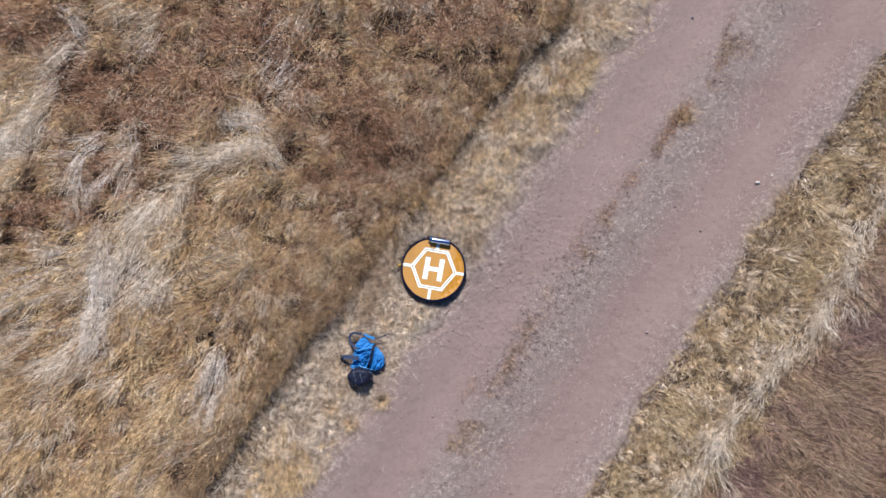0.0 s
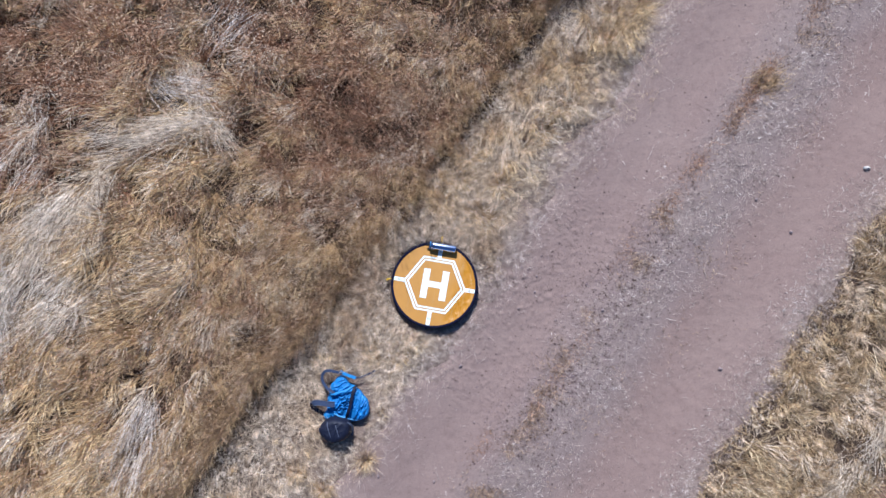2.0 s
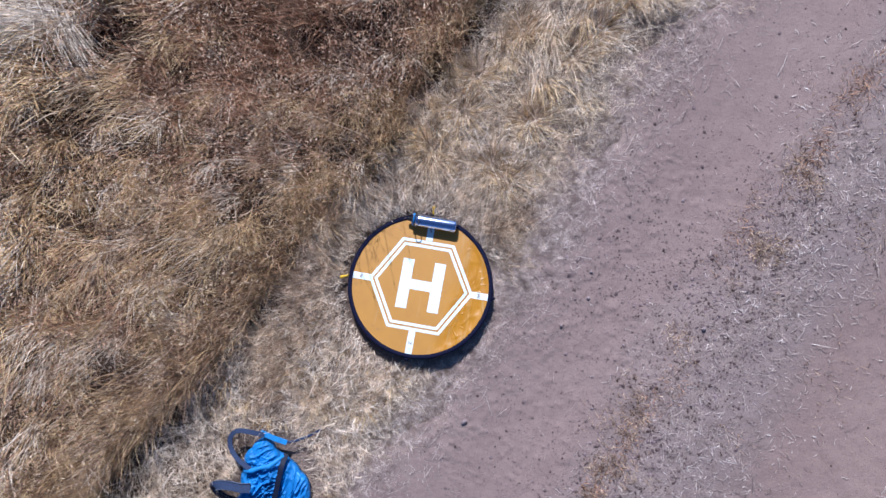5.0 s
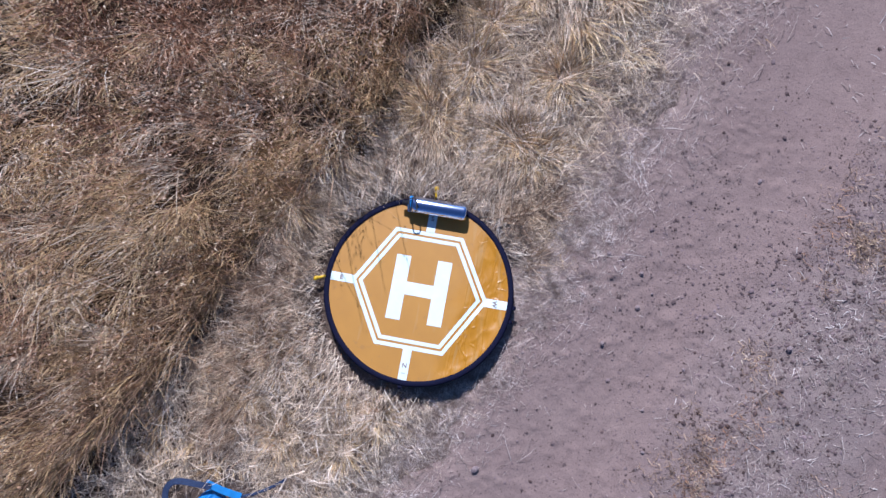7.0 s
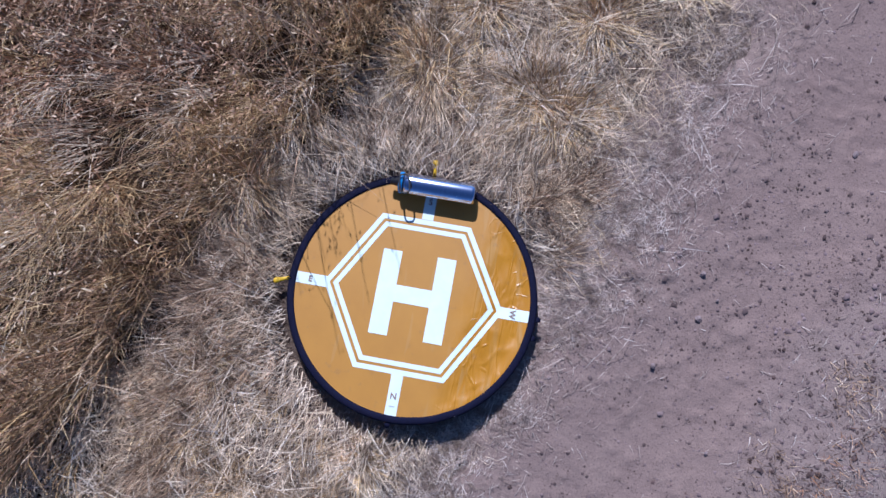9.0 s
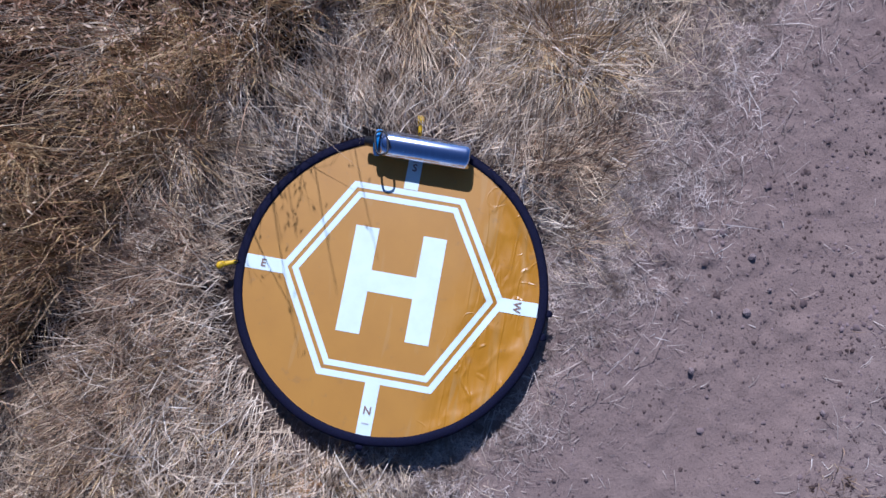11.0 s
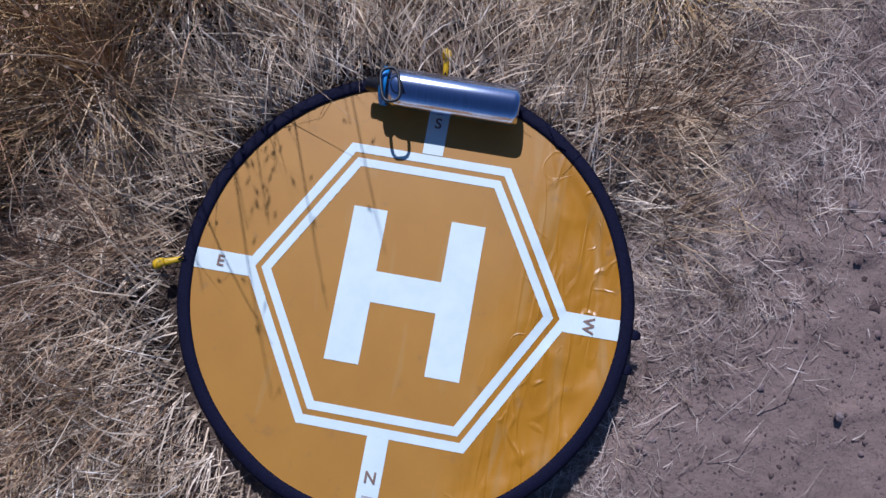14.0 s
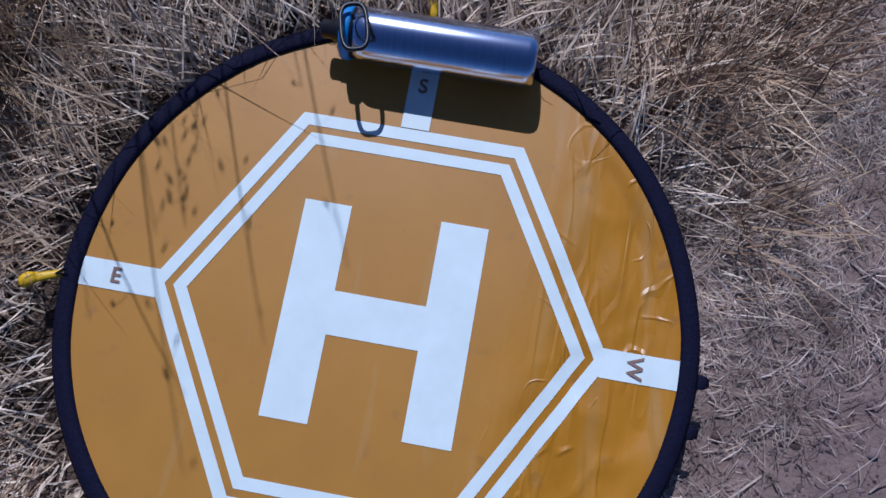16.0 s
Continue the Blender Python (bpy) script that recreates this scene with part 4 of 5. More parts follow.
def track_litter():
    """Straw trodden into the crown and edges of the track."""
    s, w = rng.uniform(-3.6, 5.2, 190000), rng.uniform(0.3, 3.0, 190000)
    x, y = s * RC + w * RS, s * RS - w * RC
    crown = np.exp(-((w - 1.58) / 0.33) ** 2) * (0.25 + 0.75 * smooth(0.38, 0.60, fbm(x, y, 0.25, 4, 31)))
    lo = 0.24 + 0.06 * smooth(-0.25, 0.5, s) + 0.06 * smooth(-1.2, -2.0, s)
    edge = 1 - smooth(0, 0.28, w - lo + 0.4 * (fbm(x, y, 0.3, 3, 33) - 0.5)) + smooth(2.40, 2.80, w + 0.34 * (fbm(x, y, 0.3, 3, 35) - 0.5))
    crown = np.clip(crown * 1.5, 0, 1)
    keep = rng.random(len(x)) < 0.012 + 0.55 * crown + 0.65 * edge
    x, y = x[keep], y[keep]
    n = len(x)
    z = np.stack([x, y, top_z(x, y) + 0.0012], 1)
    stuff(blades("track_straw", M_LITTER, z, rng.uniform(0.010, 0.055, n) * (1 + (rng.random(n) < 0.04) * 1.8), rng.uniform(0, 6.28, n), np.clip(rng.normal(0.985, 0.015, n), 0.93, 1), rng.uniform(0.0009, 0.0026, n) * (1 + 0.5 * smooth(1.4, 2.2, np.hypot(x, y))), 1.05, 0.01), "grey straw bits trodden into the dirt track", "straw")
    n = 60000
    s = rng.uniform(-3.2, 5.2, n)
    w = 1.31 + rng.normal(0, 0.09, n) + np.abs(rng.normal(0, 0.32, n)) * (rng.random(n) < 0.35 + 0.25 * smooth(0.5, 2.0, s))
    x, y = s * RC + w * RS, s * RS - w * RC
    keep = rng.random(n) < 0.85 * smooth(0.46, 0.64, fbm(x, y, 0.22, 3, 81)) * smooth(0.30, 0.55, fbm(x, y, 1.1, 2, 83))
    x, y = x[keep], y[keep]
    n = len(x)
    stuff(blades("crown_grass", M_BROWN, np.stack([x, y, road_z(x, y) - 0.002], 1), rng.uniform(0.012, 0.055, n), rng.uniform(0, 6.28, n), np.clip(rng.normal(0.62, 0.18, n), 0.1, 1), rng.uniform(0.0014, 0.003, n) * (1 + 0.4 * smooth(1.4, 2.2, np.hypot(x, y))), 1.4, 0.06), "low dull-brown growth along the crown of the track", "dry grass")
    k = 420
    x, y = rng.normal(2.93, 0.09, k), rng.normal(1.78, 0.07, k)
    stuff(blades("crown_tuft_grass", M_GOLD, np.stack([x, y, road_z(x, y) - 0.003], 1), rng.uniform(0.04, 0.12, k), rng.normal(radians(35), 0.8, k), np.clip(rng.normal(0.55, 0.2, k), 0.1, 1), rng.uniform(0.002, 0.004, k), 1.5, 0.06), "one golden tuft standing on the crown of the track", "dry grass")
    k = 460
    s, w = rng.uniform(-2.0, 3.2, k), 0.30 + np.abs(rng.normal(0, 0.20, k))
    x, y = s * RC + w * RS, s * RS - w * RC
    x, y = x[clear_of_things(x, y, 0.03)], y[clear_of_things(x, y, 0.03)]
    k = len(x)
    stuff(blades("loose_straw", M_LITTER, np.stack([x, y, top_z(x, y) + 0.003], 1), rng.uniform(0.05, 0.19, k), np.where(rng.random(k) < 0.5, radians(54.8) + rng.normal(0, 0.35, k), rng.uniform(0, 6.28, k)), np.clip(rng.normal(0.992, 0.006, k), 0.97, 1), rng.uniform(0.0010, 0.0024, k), 1.08, 0.008), "long loose straws dropped on the bare dirt", "straw")
    n = 46000
    s, w = np.where(rng.random(n) < 0.5, rng.normal(0.05, 0.45, n), rng.normal(0.2, 1.3, n)), rng.normal(0, 0.12, n)
    w = w + 0.25 + 0.09 * smooth(-0.25, 0.45, s)
    x, y = s * RC + w * RS, s * RS - w * RC
    keep = clear_of_things(x, y) & (w > -0.1) & (rng.random(n) < 0.25 + smooth(0.35, 0.6, fbm(x, y, 0.12, 2, 71)))
    x, y = x[keep], y[keep]
    n = len(x)
    z = np.stack([x, y, top_z(x, y) + rng.uniform(0.0005, 0.006, n)], 1)
    stuff(blades("chaff", M_LITTER, z, rng.uniform(0.006, 0.045, n), rng.uniform(0, 6.28, n), np.clip(rng.normal(0.985, 0.015, n), 0.93, 1), rng.uniform(0.0006, 0.0018, n), 1.05, 0.012), "short broken chaff trodden at the track's edge", "chaff")
    tufts = [(2.95, 1.84, 0.15, 420), (2.78, 1.62, 0.16, 460), (2.64, 1.42, 0.13, 300), (2.30, 1.02, 0.15, 330), (2.07, 0.70, 0.13, 280), (3.42, 2.42, 0.15, 330), (1.62, 0.23, 0.14, 160), (1.25, -0.55, 0.16, 200), (1.05, -0.80, 0.13, 160), (0.86, -1.06, 0.15, 240), (0.40, -1.38, 0.13, 160)]
    xs, ys, hs = [], [], []
    for cx, cy, r, k in tufts:
        u, v = rng.normal(0, r * 0.75, k), rng.normal(0, r * 0.3, k)
        xs.append(cx + u * RC + v * RS)
        ys.append(cy + u * RS - v * RC)
        hs.append(np.full(k, 0.0001 * k + 0.018))
    x, y, h = np.concatenate(xs), np.concatenate(ys), np.concatenate(hs)
    n = len(x)
    stuff(blades("track_tuft_grass", M_RUST, np.stack([x, y, road_z(x, y) - 0.003], 1), h * rng.uniform(0.6, 1.5, n), rng.uniform(0, 6.28, n), np.clip(rng.normal(0.6, 0.2, n), 0.1, 1), rng.uniform(0.0015, 0.0032, n), 1.5, 0.06), "low dry tufts growing on the crown of the track", "dry grass")


def far_grass():
    """Coarser grass carrying the fields on past the part the camera sees closely."""
    for name, m, count, lo, hi, wide, lab in (("far_grass", M_GOLD, 46000, 3.4, 10, 0.010, "dry golden grass running on across the hillside"), ("distant_grass", M_BROWN, 24000, 8.5, 34, 0.034, "dull dry grass on the distant hillside")):
        a, r = rng.uniform(0, 2 * np.pi, count), np.sqrt(rng.uniform(lo * lo, hi * hi, count))
        x, y = 0.2 + r * np.cos(a) * 1.15, 0.3 + r * np.sin(a)
        w = across(x, y)
        shy = 0.4 * (fbm(x, y, 0.8, 2, 63) - 0.5)
        left = (x > -5.6 + shy) & (y > -3.1 + shy) & (y < 3.7 + shy) & (w < 0)
        right = (x < 5.5 + shy) & (y > -2.9 + shy) & (along(x, y) < 4.7) & (w > 0)
        keep = ~left & ~right & ((w < -0.62) | (w > 2.95))
        x, y = x[keep], y[keep]
        n = len(x)
        z = np.stack([x, y, ground_z(x, y) - 0.02], 1)
        stuff(blades(name, m, z, rng.uniform(0.16, 0.36, n), flow(x, y, -118, 1.2) + rng.normal(0, 0.7, n), np.clip(rng.normal(0.62, 0.16, n), 0.1, 0.95), wide * rng.uniform(0.7, 1.4, n), 1.6, 0.08, 0.7 * rng.random(n)), lab, "dry grass")


far_grass()
tall_field()
lodged_field()
verge()
right_field()
track_litter()


def oat_stalk(x, y, h, lx, ly, seed, husk_n=16):
    """A tall wild oat: thin stem, nodding panicle of husks."""
    r = random.Random(seed)
    z0 = float(ground_z(np.array(x), np.array(y)))
    t = thing("oat_stalk", pose(x, y, z0 - 0.01), "tall thin dry wild oat stalk at the field's edge", "oat stalk", "oat stalks")
    pts = [(lx * k * k, ly * k * k, h * k) for k in (0, 0.25, 0.5, 0.75, 0.9, 1.0)]
    part("stem", tapered_bar(pts, [0.0018, 0.0016, 0.0014, 0.0011, 0.0008, 0.0005], 1.0, 5), M_STRAW, t)
    bm = bmesh.new()
    for i in range(husk_n):
        k = 0.62 + 0.38 * (i + r.random()) / husk_n
        c = Vector((lx * k * k, ly * k * k, h * k))
        a, out = r.uniform(0, 6.28), r.uniform(0.012, 0.045) * (1.15 - k)* 2.2
        p = c + Vector((math.cos(a) * out, math.sin(a) * out, -r.uniform(0, 0.02)))
        d = Vector((math.cos(a) * 0.5, math.sin(a) * 0.5, -1)).normalized() * r.uniform(0.014, 0.022)
        s1 = d.orthogonal().normalized() * 0.0026
        s2 = s1.cross(d).normalized() * 0.0022
        v = [bm.verts.new(q) for q in (p, p + d * 0.4 + s1, p + d * 0.4 + s2, p + d * 0.4 - s1, p + d * 0.4 - s2, p + d)]
        for m in range(4):
            bm.faces.new((v[0], v[1 + m], v[1 + (m + 1) % 4]))
            bm.faces.new((v[5], v[1 + (m + 1) % 4], v[1 + m]))
        e = (p - c).orthogonal().normalized() * 0.0004
        bm.faces.new([bm.verts.new(q) for q in (c - e, c + e, p + e, p - e)])
    tagged(part("panicle", bm, M_OAT, t, "loose pale oat husks", shade=False), kind="stuff")


# ---------------------------------------------------------------- stones
def stone_mesh(seed, rough=0.25):
    r = random.Random(seed)
    bm = bmesh.new()
    bmesh.ops.create_icosphere(bm, subdivisions=1, radius=1)
    off = Vector((r.uniform(0, 50), r.uniform(0, 50), r.uniform(0, 50)))
    sx, sy, sz = r.uniform(0.85, 1.2), r.uniform(0.7, 1.0), r.uniform(0.55, 0.8)
    for v in bm.verts:
        k = 1 + rough * 1.6 * noise.noise(v.co * 1.1 + off) + rough * 1.2 * noise.noise(v.co * 2.7 + off) + r.uniform(-0.12, 0.12)
        v.co = Vector((v.co.x * sx, v.co.y * sy, v.co.z * sz)) * k
    me = bpy.data.meshes.new("stone")
    bm.to_mesh(me)
    bm.free()
    return me


STONES = [(0.759, 0.145, 13), (0.889, 0.065, 15), (0.872, -0.070, 14), (0.727, -0.212, 12), (0.93, -0.016, 9), (1.046, -0.314, 10), (0.22, -0.70, 22), (1.454, -0.228, 20), (1.375, 0.437, 14), (0.876, -0.634, 11), (0.883, -0.474, 9), (2.465, -0.74, 22), (0.333, -1.185, 16), (2.828, 0.73, 18), (-0.49, -1.631, 18), (-0.015, -1.68, 16), (3.118, 3.01, 22), (3.13, 0.441, 20), (1.625, -1.963, 20), (1.51, -0.28, 12)]
for k, (sx, sy, mm) in enumerate(STONES):
    me = stone_mesh(k)
    me.materials.append(M_STONE)
    ob = new("stone", me)
    mm *= 0.85
    ob.scale = (mm / 1000,) * 3
    ob.location = (sx, sy, float(road_z(np.array(sx), np.array(sy))) + mm / 1000 * 0.35)
    ob.rotation_euler = (0, 0, k * 1.7)
    tagged(ob, "small brown-grey stone lying on the dirt track", "stone", "stones on the track")
me = stone_mesh(77)
me.materials.append(M_STONE_PALE)
ob = new("stone", me)
ob.scale = (0.03,) * 3
ob.location = (3.81, 1.0, float(road_z(np.array(3.81), np.array(1.0))) + 0.01)
tagged(ob, "pale whitish stone lying on the dirt track", "stone", "stones on the track")


def gravel():
    """Grit and pebbles, denser on the crown and outside the ruts."""
    n = 78000
    s, w = rng.uniform(-4.6, 6.4, n), rng.uniform(0.30, 2.9, n)
    near = rng.random(n) < 0.42
    s = np.where(near, rng.uniform(-0.8, 1.6, n), s)
    w = np.where(near, rng.uniform(0.45, 1.75, n), w)
    x, y = s * RC + w * RS, s * RS - w * RC
    keep = rng.random(n) < 0.12 + 0.45 * np.exp(-((w - 1.4) / 0.33) ** 2) + 0.3 * smooth(0.5, 0.7, fbm(x, y, 0.4, 2, 41))
    x, y = x[keep], y[keep]
    n = len(x)
    many = 2000
    s2, w2 = rng.uniform(-4.4, 6.2, many), np.where(rng.random(many) < 0.4, rng.normal(1.2, 0.42, many), rng.uniform(0.35, 2.8, many))
    at = np.array([3.18, 2.75, 2.6, 2.03, 1.71, 1.44, 1.04, 0.75, 0.09, -0.31, -0.77, -1.5, 4.1])[rng.integers(0, 13, many)]
    clod = rng.random(many) < 0.32
    s2 = np.where(clod, at + rng.normal(0, 0.16, many), s2)
    w2 = np.where(clod, 1.27 + rng.normal(0, 0.05, many), w2)
    lump = np.where(clod, np.minimum(0.0018 + rng.exponential(0.0012, many), 0.007), np.minimum(0.0018 + rng.exponential(0.0014, many), 0.007))
    ok = w2 > 0.3
    x, y = np.concatenate([x, (s2 * RC + w2 * RS)[ok]]), np.concatenate([y, (s2 * RS - w2 * RC)[ok]])
    small, n = n, n + int(ok.sum())
    size = np.minimum(0.0014 + rng.exponential(0.0012 + 0.0008 * np.exp(-((across(x, y) - 1.4) / 0.3) ** 2), n), 0.010)
    size[small:] = lump[ok]
    base = np.array([[1, 0, 0], [-1, 0, 0], [0, 1, 0], [0, -1, 0], [0, 0, 0.95], [0.75, 0.75, 0.5], [-0.7, 0.7, 0.45], [0.65, -0.75, 0.42], [-0.7, -0.7, 0.55]])
    tri = np.array([[4, 0, 5], [4, 5, 2], [4, 2, 6], [4, 6, 1], [4, 1, 8], [4, 8, 3], [4, 3, 7], [4, 7, 0]])
    V = base[None] * size[:, None, None] * rng.uniform(0.7, 1.3, (n, 9, 3))
    a = rng.uniform(0, 6.28, n)
    c, s_ = np.cos(a)[:, None], np.sin(a)[:, None]
    V = np.stack([V[..., 0] * c - V[..., 1] * s_, V[..., 0] * s_ + V[..., 1] * c, V[..., 2]], -1)
    V = V + np.stack([x, y, road_z(x, y) - 0.0005], 1)[:, None]
    for name, a, b, m, lab in (("gravel", 0, small, M_GRAVEL, "loose brown and grey grit on the dirt track"), ("pebble_scatter", small, n, M_PEBBLE, "dark brown clods and pebbles strewn on the dirt track")):
        part_f = (np.arange(b - a)[:, None, None] * 9 + tri[None]).ravel()
        me = mesh_of(name, V[a:b].reshape(-1, 3), part_f, np.full((b - a) * 8, 3))
        me.materials.append(m)
        stuff(new(name, me), lab, "gravel")


M_GRAVEL = straw_material("grit", [(0.0, (0.13, 0.088, 0.082)), (0.4, (0.23, 0.163, 0.153)), (0.88, (0.34, 0.26, 0.24)), (1.0, (0.62, 0.56, 0.50))], (0.22, 0.155, 0.14), 2.0, 0.9, 0.2)
M_PEBBLE = straw_material("dark_pebble", [(0.0, (0.10, 0.062, 0.054)), (0.6, (0.20, 0.135, 0.122)), (0.92, (0.28, 0.20, 0.18)), (1.0, (0.55, 0.48, 0.42))], (0.18, 0.11, 0.095), 2.0, 0.9, 0.2)
gravel()

# ---------------------------------------------------------------- landing pad
RIM_OUT, RIM_IN = 0.3765, 0.3550


def pad_height(u, v):
    """Slack and creases of the stretched fabric, away from the flat centre."""
    u, v = np.asarray(u, float), np.asarray(v, float)
    line = u - (0.19 + 0.10 * np.clip(v, -0.35, 0.3) - 0.10 * np.clip(-v, 0, 0.4))
    k = smooth(-0.02, 0.05, line)
    bend = 4.0 * vnoise(u, v, 0.16, 3)
    swell = 0.0016 * np.sin(2 * np.pi * (u * 0.92 + v * 0.38) / 0.062 + bend) + 0.0010 * np.sin(2 * np.pi * (u * 0.7 - v * 0.7) / 0.085 + 1.4 * bend)
    fold = lambda size, shift: (1 - np.abs(2 * vnoise(u * 0.9 + v * 0.35, v * 0.6 - u * 0.3, size, shift) - 1)) ** 9
    crease = 0.0026 * fold(0.08, 15) + 0.0020 * fold(0.045, 19)
    r = np.hypot(u - PAD_MID[0], v)
    hold = smooth(0.352, 0.325, r)
    return k * hold * (swell + crease - 0.006) + 0.0006 * (vnoise(u, v, 0.09, 2) - 0.5)


def disc():
    bm = bmesh.new()
    rings, seg = 90, 220
    rows_ = []
    for i in range(1, rings + 1):
        r = (RIM_IN + 0.006) * i / rings
        a = np.arange(seg) * 2 * np.pi / seg
        u, v = PAD_MID[0] + r * np.cos(a), r * np.sin(a)
        z = pad_height(u, v) + 0.0
        rows_.append([bm.verts.new((p, q, w)) for p, q, w in zip(u.tolist(), v.tolist(), z.tolist())])
    mid = bm.verts.new((PAD_MID[0], 0, float(pad_height(PAD_MID[0], 0))))
    for j in range(seg):
        bm.faces.new((mid, rows_[0][j], rows_[0][(j + 1) % seg]))
    for i in range(rings - 1):
        for j in range(seg):
            bm.faces.new((rows_[i][j], rows_[i + 1][j], rows_[i + 1][(j + 1) % seg], rows_[i][(j + 1) % seg]))
    return bm


def ring(profile, seg=160):
    bm = bmesh.new()
    loops = []
    for j in range(seg):
        a = 2 * math.pi * j / seg
        ripple = 0.0012 * noise.noise(Vector((6 * math.cos(a), 6 * math.sin(a), 1.3)))
        loops.append([bm.verts.new((PAD_MID[0] + (r + ripple) * math.cos(a), (r + ripple) * math.sin(a), z)) for r, z in profile])
    m = len(profile)
    for j in range(seg):
        for k in range(m):
            bm.faces.new((loops[j][k], loops[(j + 1) % seg][k], loops[(j + 1) % seg][(k + 1) % m], loops[j][(k + 1) % m]))
    return bm


def print_quads(quads, lift=0.0007, step=0.006):
    """Flat prints laid on the fabric's relief."""
    bm = bmesh.new()
    for a, b, c, d in quads:
        n1 = max(1, int(max(math.dist(a, b), math.dist(d, c)) / step))
        n2 = max(1, int(max(math.dist(a, d), math.dist(b, c)) / step))
        g = []
        for i in range(n1 + 1):
            row = []
            for j in range(n2 + 1):
                s, t = i / n1, j / n2
                u = (a[0] * (1 - s) + b[0] * s) * (1 - t) + (d[0] * (1 - s) + c[0] * s) * t
                v = (a[1] * (1 - s) + b[1] * s) * (1 - t) + (d[1] * (1 - s) + c[1] * s) * t
                row.append(bm.verts.new((u, v, float(pad_height(u, v)) + lift)))
            g.append(row)
        for i in range(n1):
            for j in range(n2):
                bm.faces.new((g[i][j], g[i + 1][j], g[i + 1][j + 1], g[i][j + 1]))
    bmesh.ops.remove_doubles(bm, verts=bm.verts, dist=0.0002)
    bmesh.ops.recalc_face_normals(bm, faces=bm.faces)
    return bm


def box_quad(u0, v0, u1, v1):
    return ((u0, v0), (u1, v0), (u1, v1), (u0, v1))


def hexagon_band(ap_out, ap_in):
    q = []
    for k in range(6):
        a, b = radians(60 * k), radians(60 * k + 60)
        ro, ri = ap_out / math.cos(radians(30)), ap_in / math.cos(radians(30))
        q.append(((ro * math.cos(a), ro * math.sin(a)), (ro * math.cos(b), ro * math.sin(b)), (ri * math.cos(b), ri * math.sin(b)), (ri * math.cos(a), ri * math.sin(a))))
    return q


def letter(ch, size, u, v, turn, parent):
    cu = bpy.data.curves.new("letter", "FONT")
    cu.offset = 0.0005
    cu.body, cu.size, cu.align_x, cu.align_y = ch, size, "CENTER", "CENTER"
    ob = new("letter_tmp", cu)
    me = bpy.data.meshes.new_from_object(ob.evaluated_get(bpy.context.evaluated_depsgraph_get()))
    bpy.data.objects.remove(ob)
    me.materials.clear()
    me.materials.append(M_PRINT)
    o = new("letter", me)
    o.parent = parent
    spin = pose(u, v, 0, 0, 0, turn)
    for vert in me.vertices:
        q = spin @ vert.co
        vert.co = (q.x, q.y, float(pad_height(q.x, q.y)) + 0.0022)
    return tagged(o, "brown printed compass letter")


pad = thing("landing_pad", PAD, "round orange drone landing pad with white H lying on straw", "landing pad")
part("fabric", disc(), M_FABRIC, pad, "orange nylon top, creased towards one edge")
part("rim", ring([(RIM_IN - 0.001, 0.0022), (RIM_IN + 0.004, 0.0048), (RIM_OUT - 0.006, 0.0046), (RIM_OUT, 0.0), (RIM_OUT - 0.004, -0.006), (RIM_IN, -0.006)]), M_RIM, pad, "dark navy fabric binding")
under = bmesh.new()
bmesh.ops.create_circle(under, cap_ends=True, radius=RIM_IN + 0.005, segments=96, matrix=Matrix.Translation((PAD_MID[0], 0, -0.036)))
part("underside", under, M_RIM, pad)
part("letter_h", print_quads([box_quad(-0.112, -0.129, -0.055, 0.129), box_quad(0.054, -0.129, 0.111, 0.129), box_quad(-0.055, -0.026, 0.054, 0.026)]), M_WHITE, pad, "large white printed letter H")
part("outer_hexagon", print_quads(hexagon_band(0.2360, 0.2209)), M_WHITE, pad, "white printed hexagon outline")
part("inner_hexagon", print_quads(hexagon_band(0.2119, 0.1976)), M_WHITE, pad, "thin white inner hexagon outline")
for ch, quad, u, v, turn in (("E", box_quad(-0.3575, -0.019, -0.2625, 0.015), -0.314, -0.002, 0), ("W", box_quad(0.2625, -0.019, 0.3515, 0.015), 0.3015, -0.002, -90), ("N", box_quad(-0.019, -0.3545, 0.016, -0.2360), -0.002, -0.299, 0), ("S", box_quad(-0.016, 0.2372, 0.019, 0.3545), 0.002, 0.292, 0)):
    st = part("strip", print_quads([quad], 0.0009), M_WHITE, pad, "white printed compass strip")
    letter(ch, 0.0255, u, v, turn, st)
    if ch == "N":
        part("print_bar", print_quads([box_quad(-0.010, -0.329, 0.007, -0.3265)], 0.0020), M_FAINT, st)


def peg(at, heading):
    """A yellow ground peg: a flat hooked head over a spike, through the pad's loop."""
    p = thing("ground_peg", at @ pose(0, 0, 0, 0, 0, heading), "bright yellow plastic ground peg in the straw by the pad", "tent peg", "pegs of the landing pad")
    part("shaft", tapered_bar([(-0.004, 0, 0.001), (0.010, 0, 0.003), (0.022, 0, 0.006), (0.031, 0, 0.009)], [0.0046, 0.0050, 0.0058, 0.0066], 0.7), M_YELLOW, p)
    part("head", tapered_bar([(0.026, 0, 0.008), (0.034, 0, 0.010), (0.041, 0.002, 0.010), (0.045, 0.002, 0.009)], [0.0066, 0.0088, 0.0085, 0.0050], 0.75), M_YELLOW, p)
    part("loop", tapered_bar([(-0.02, -0.003, -0.002), (-0.008, -0.004, 0.004), (0.004, 0, 0.006), (-0.008, 0.004, 0.004), (-0.02, 0.003, -0.002)], [0.0018] * 5, 1), M_RIM, p)


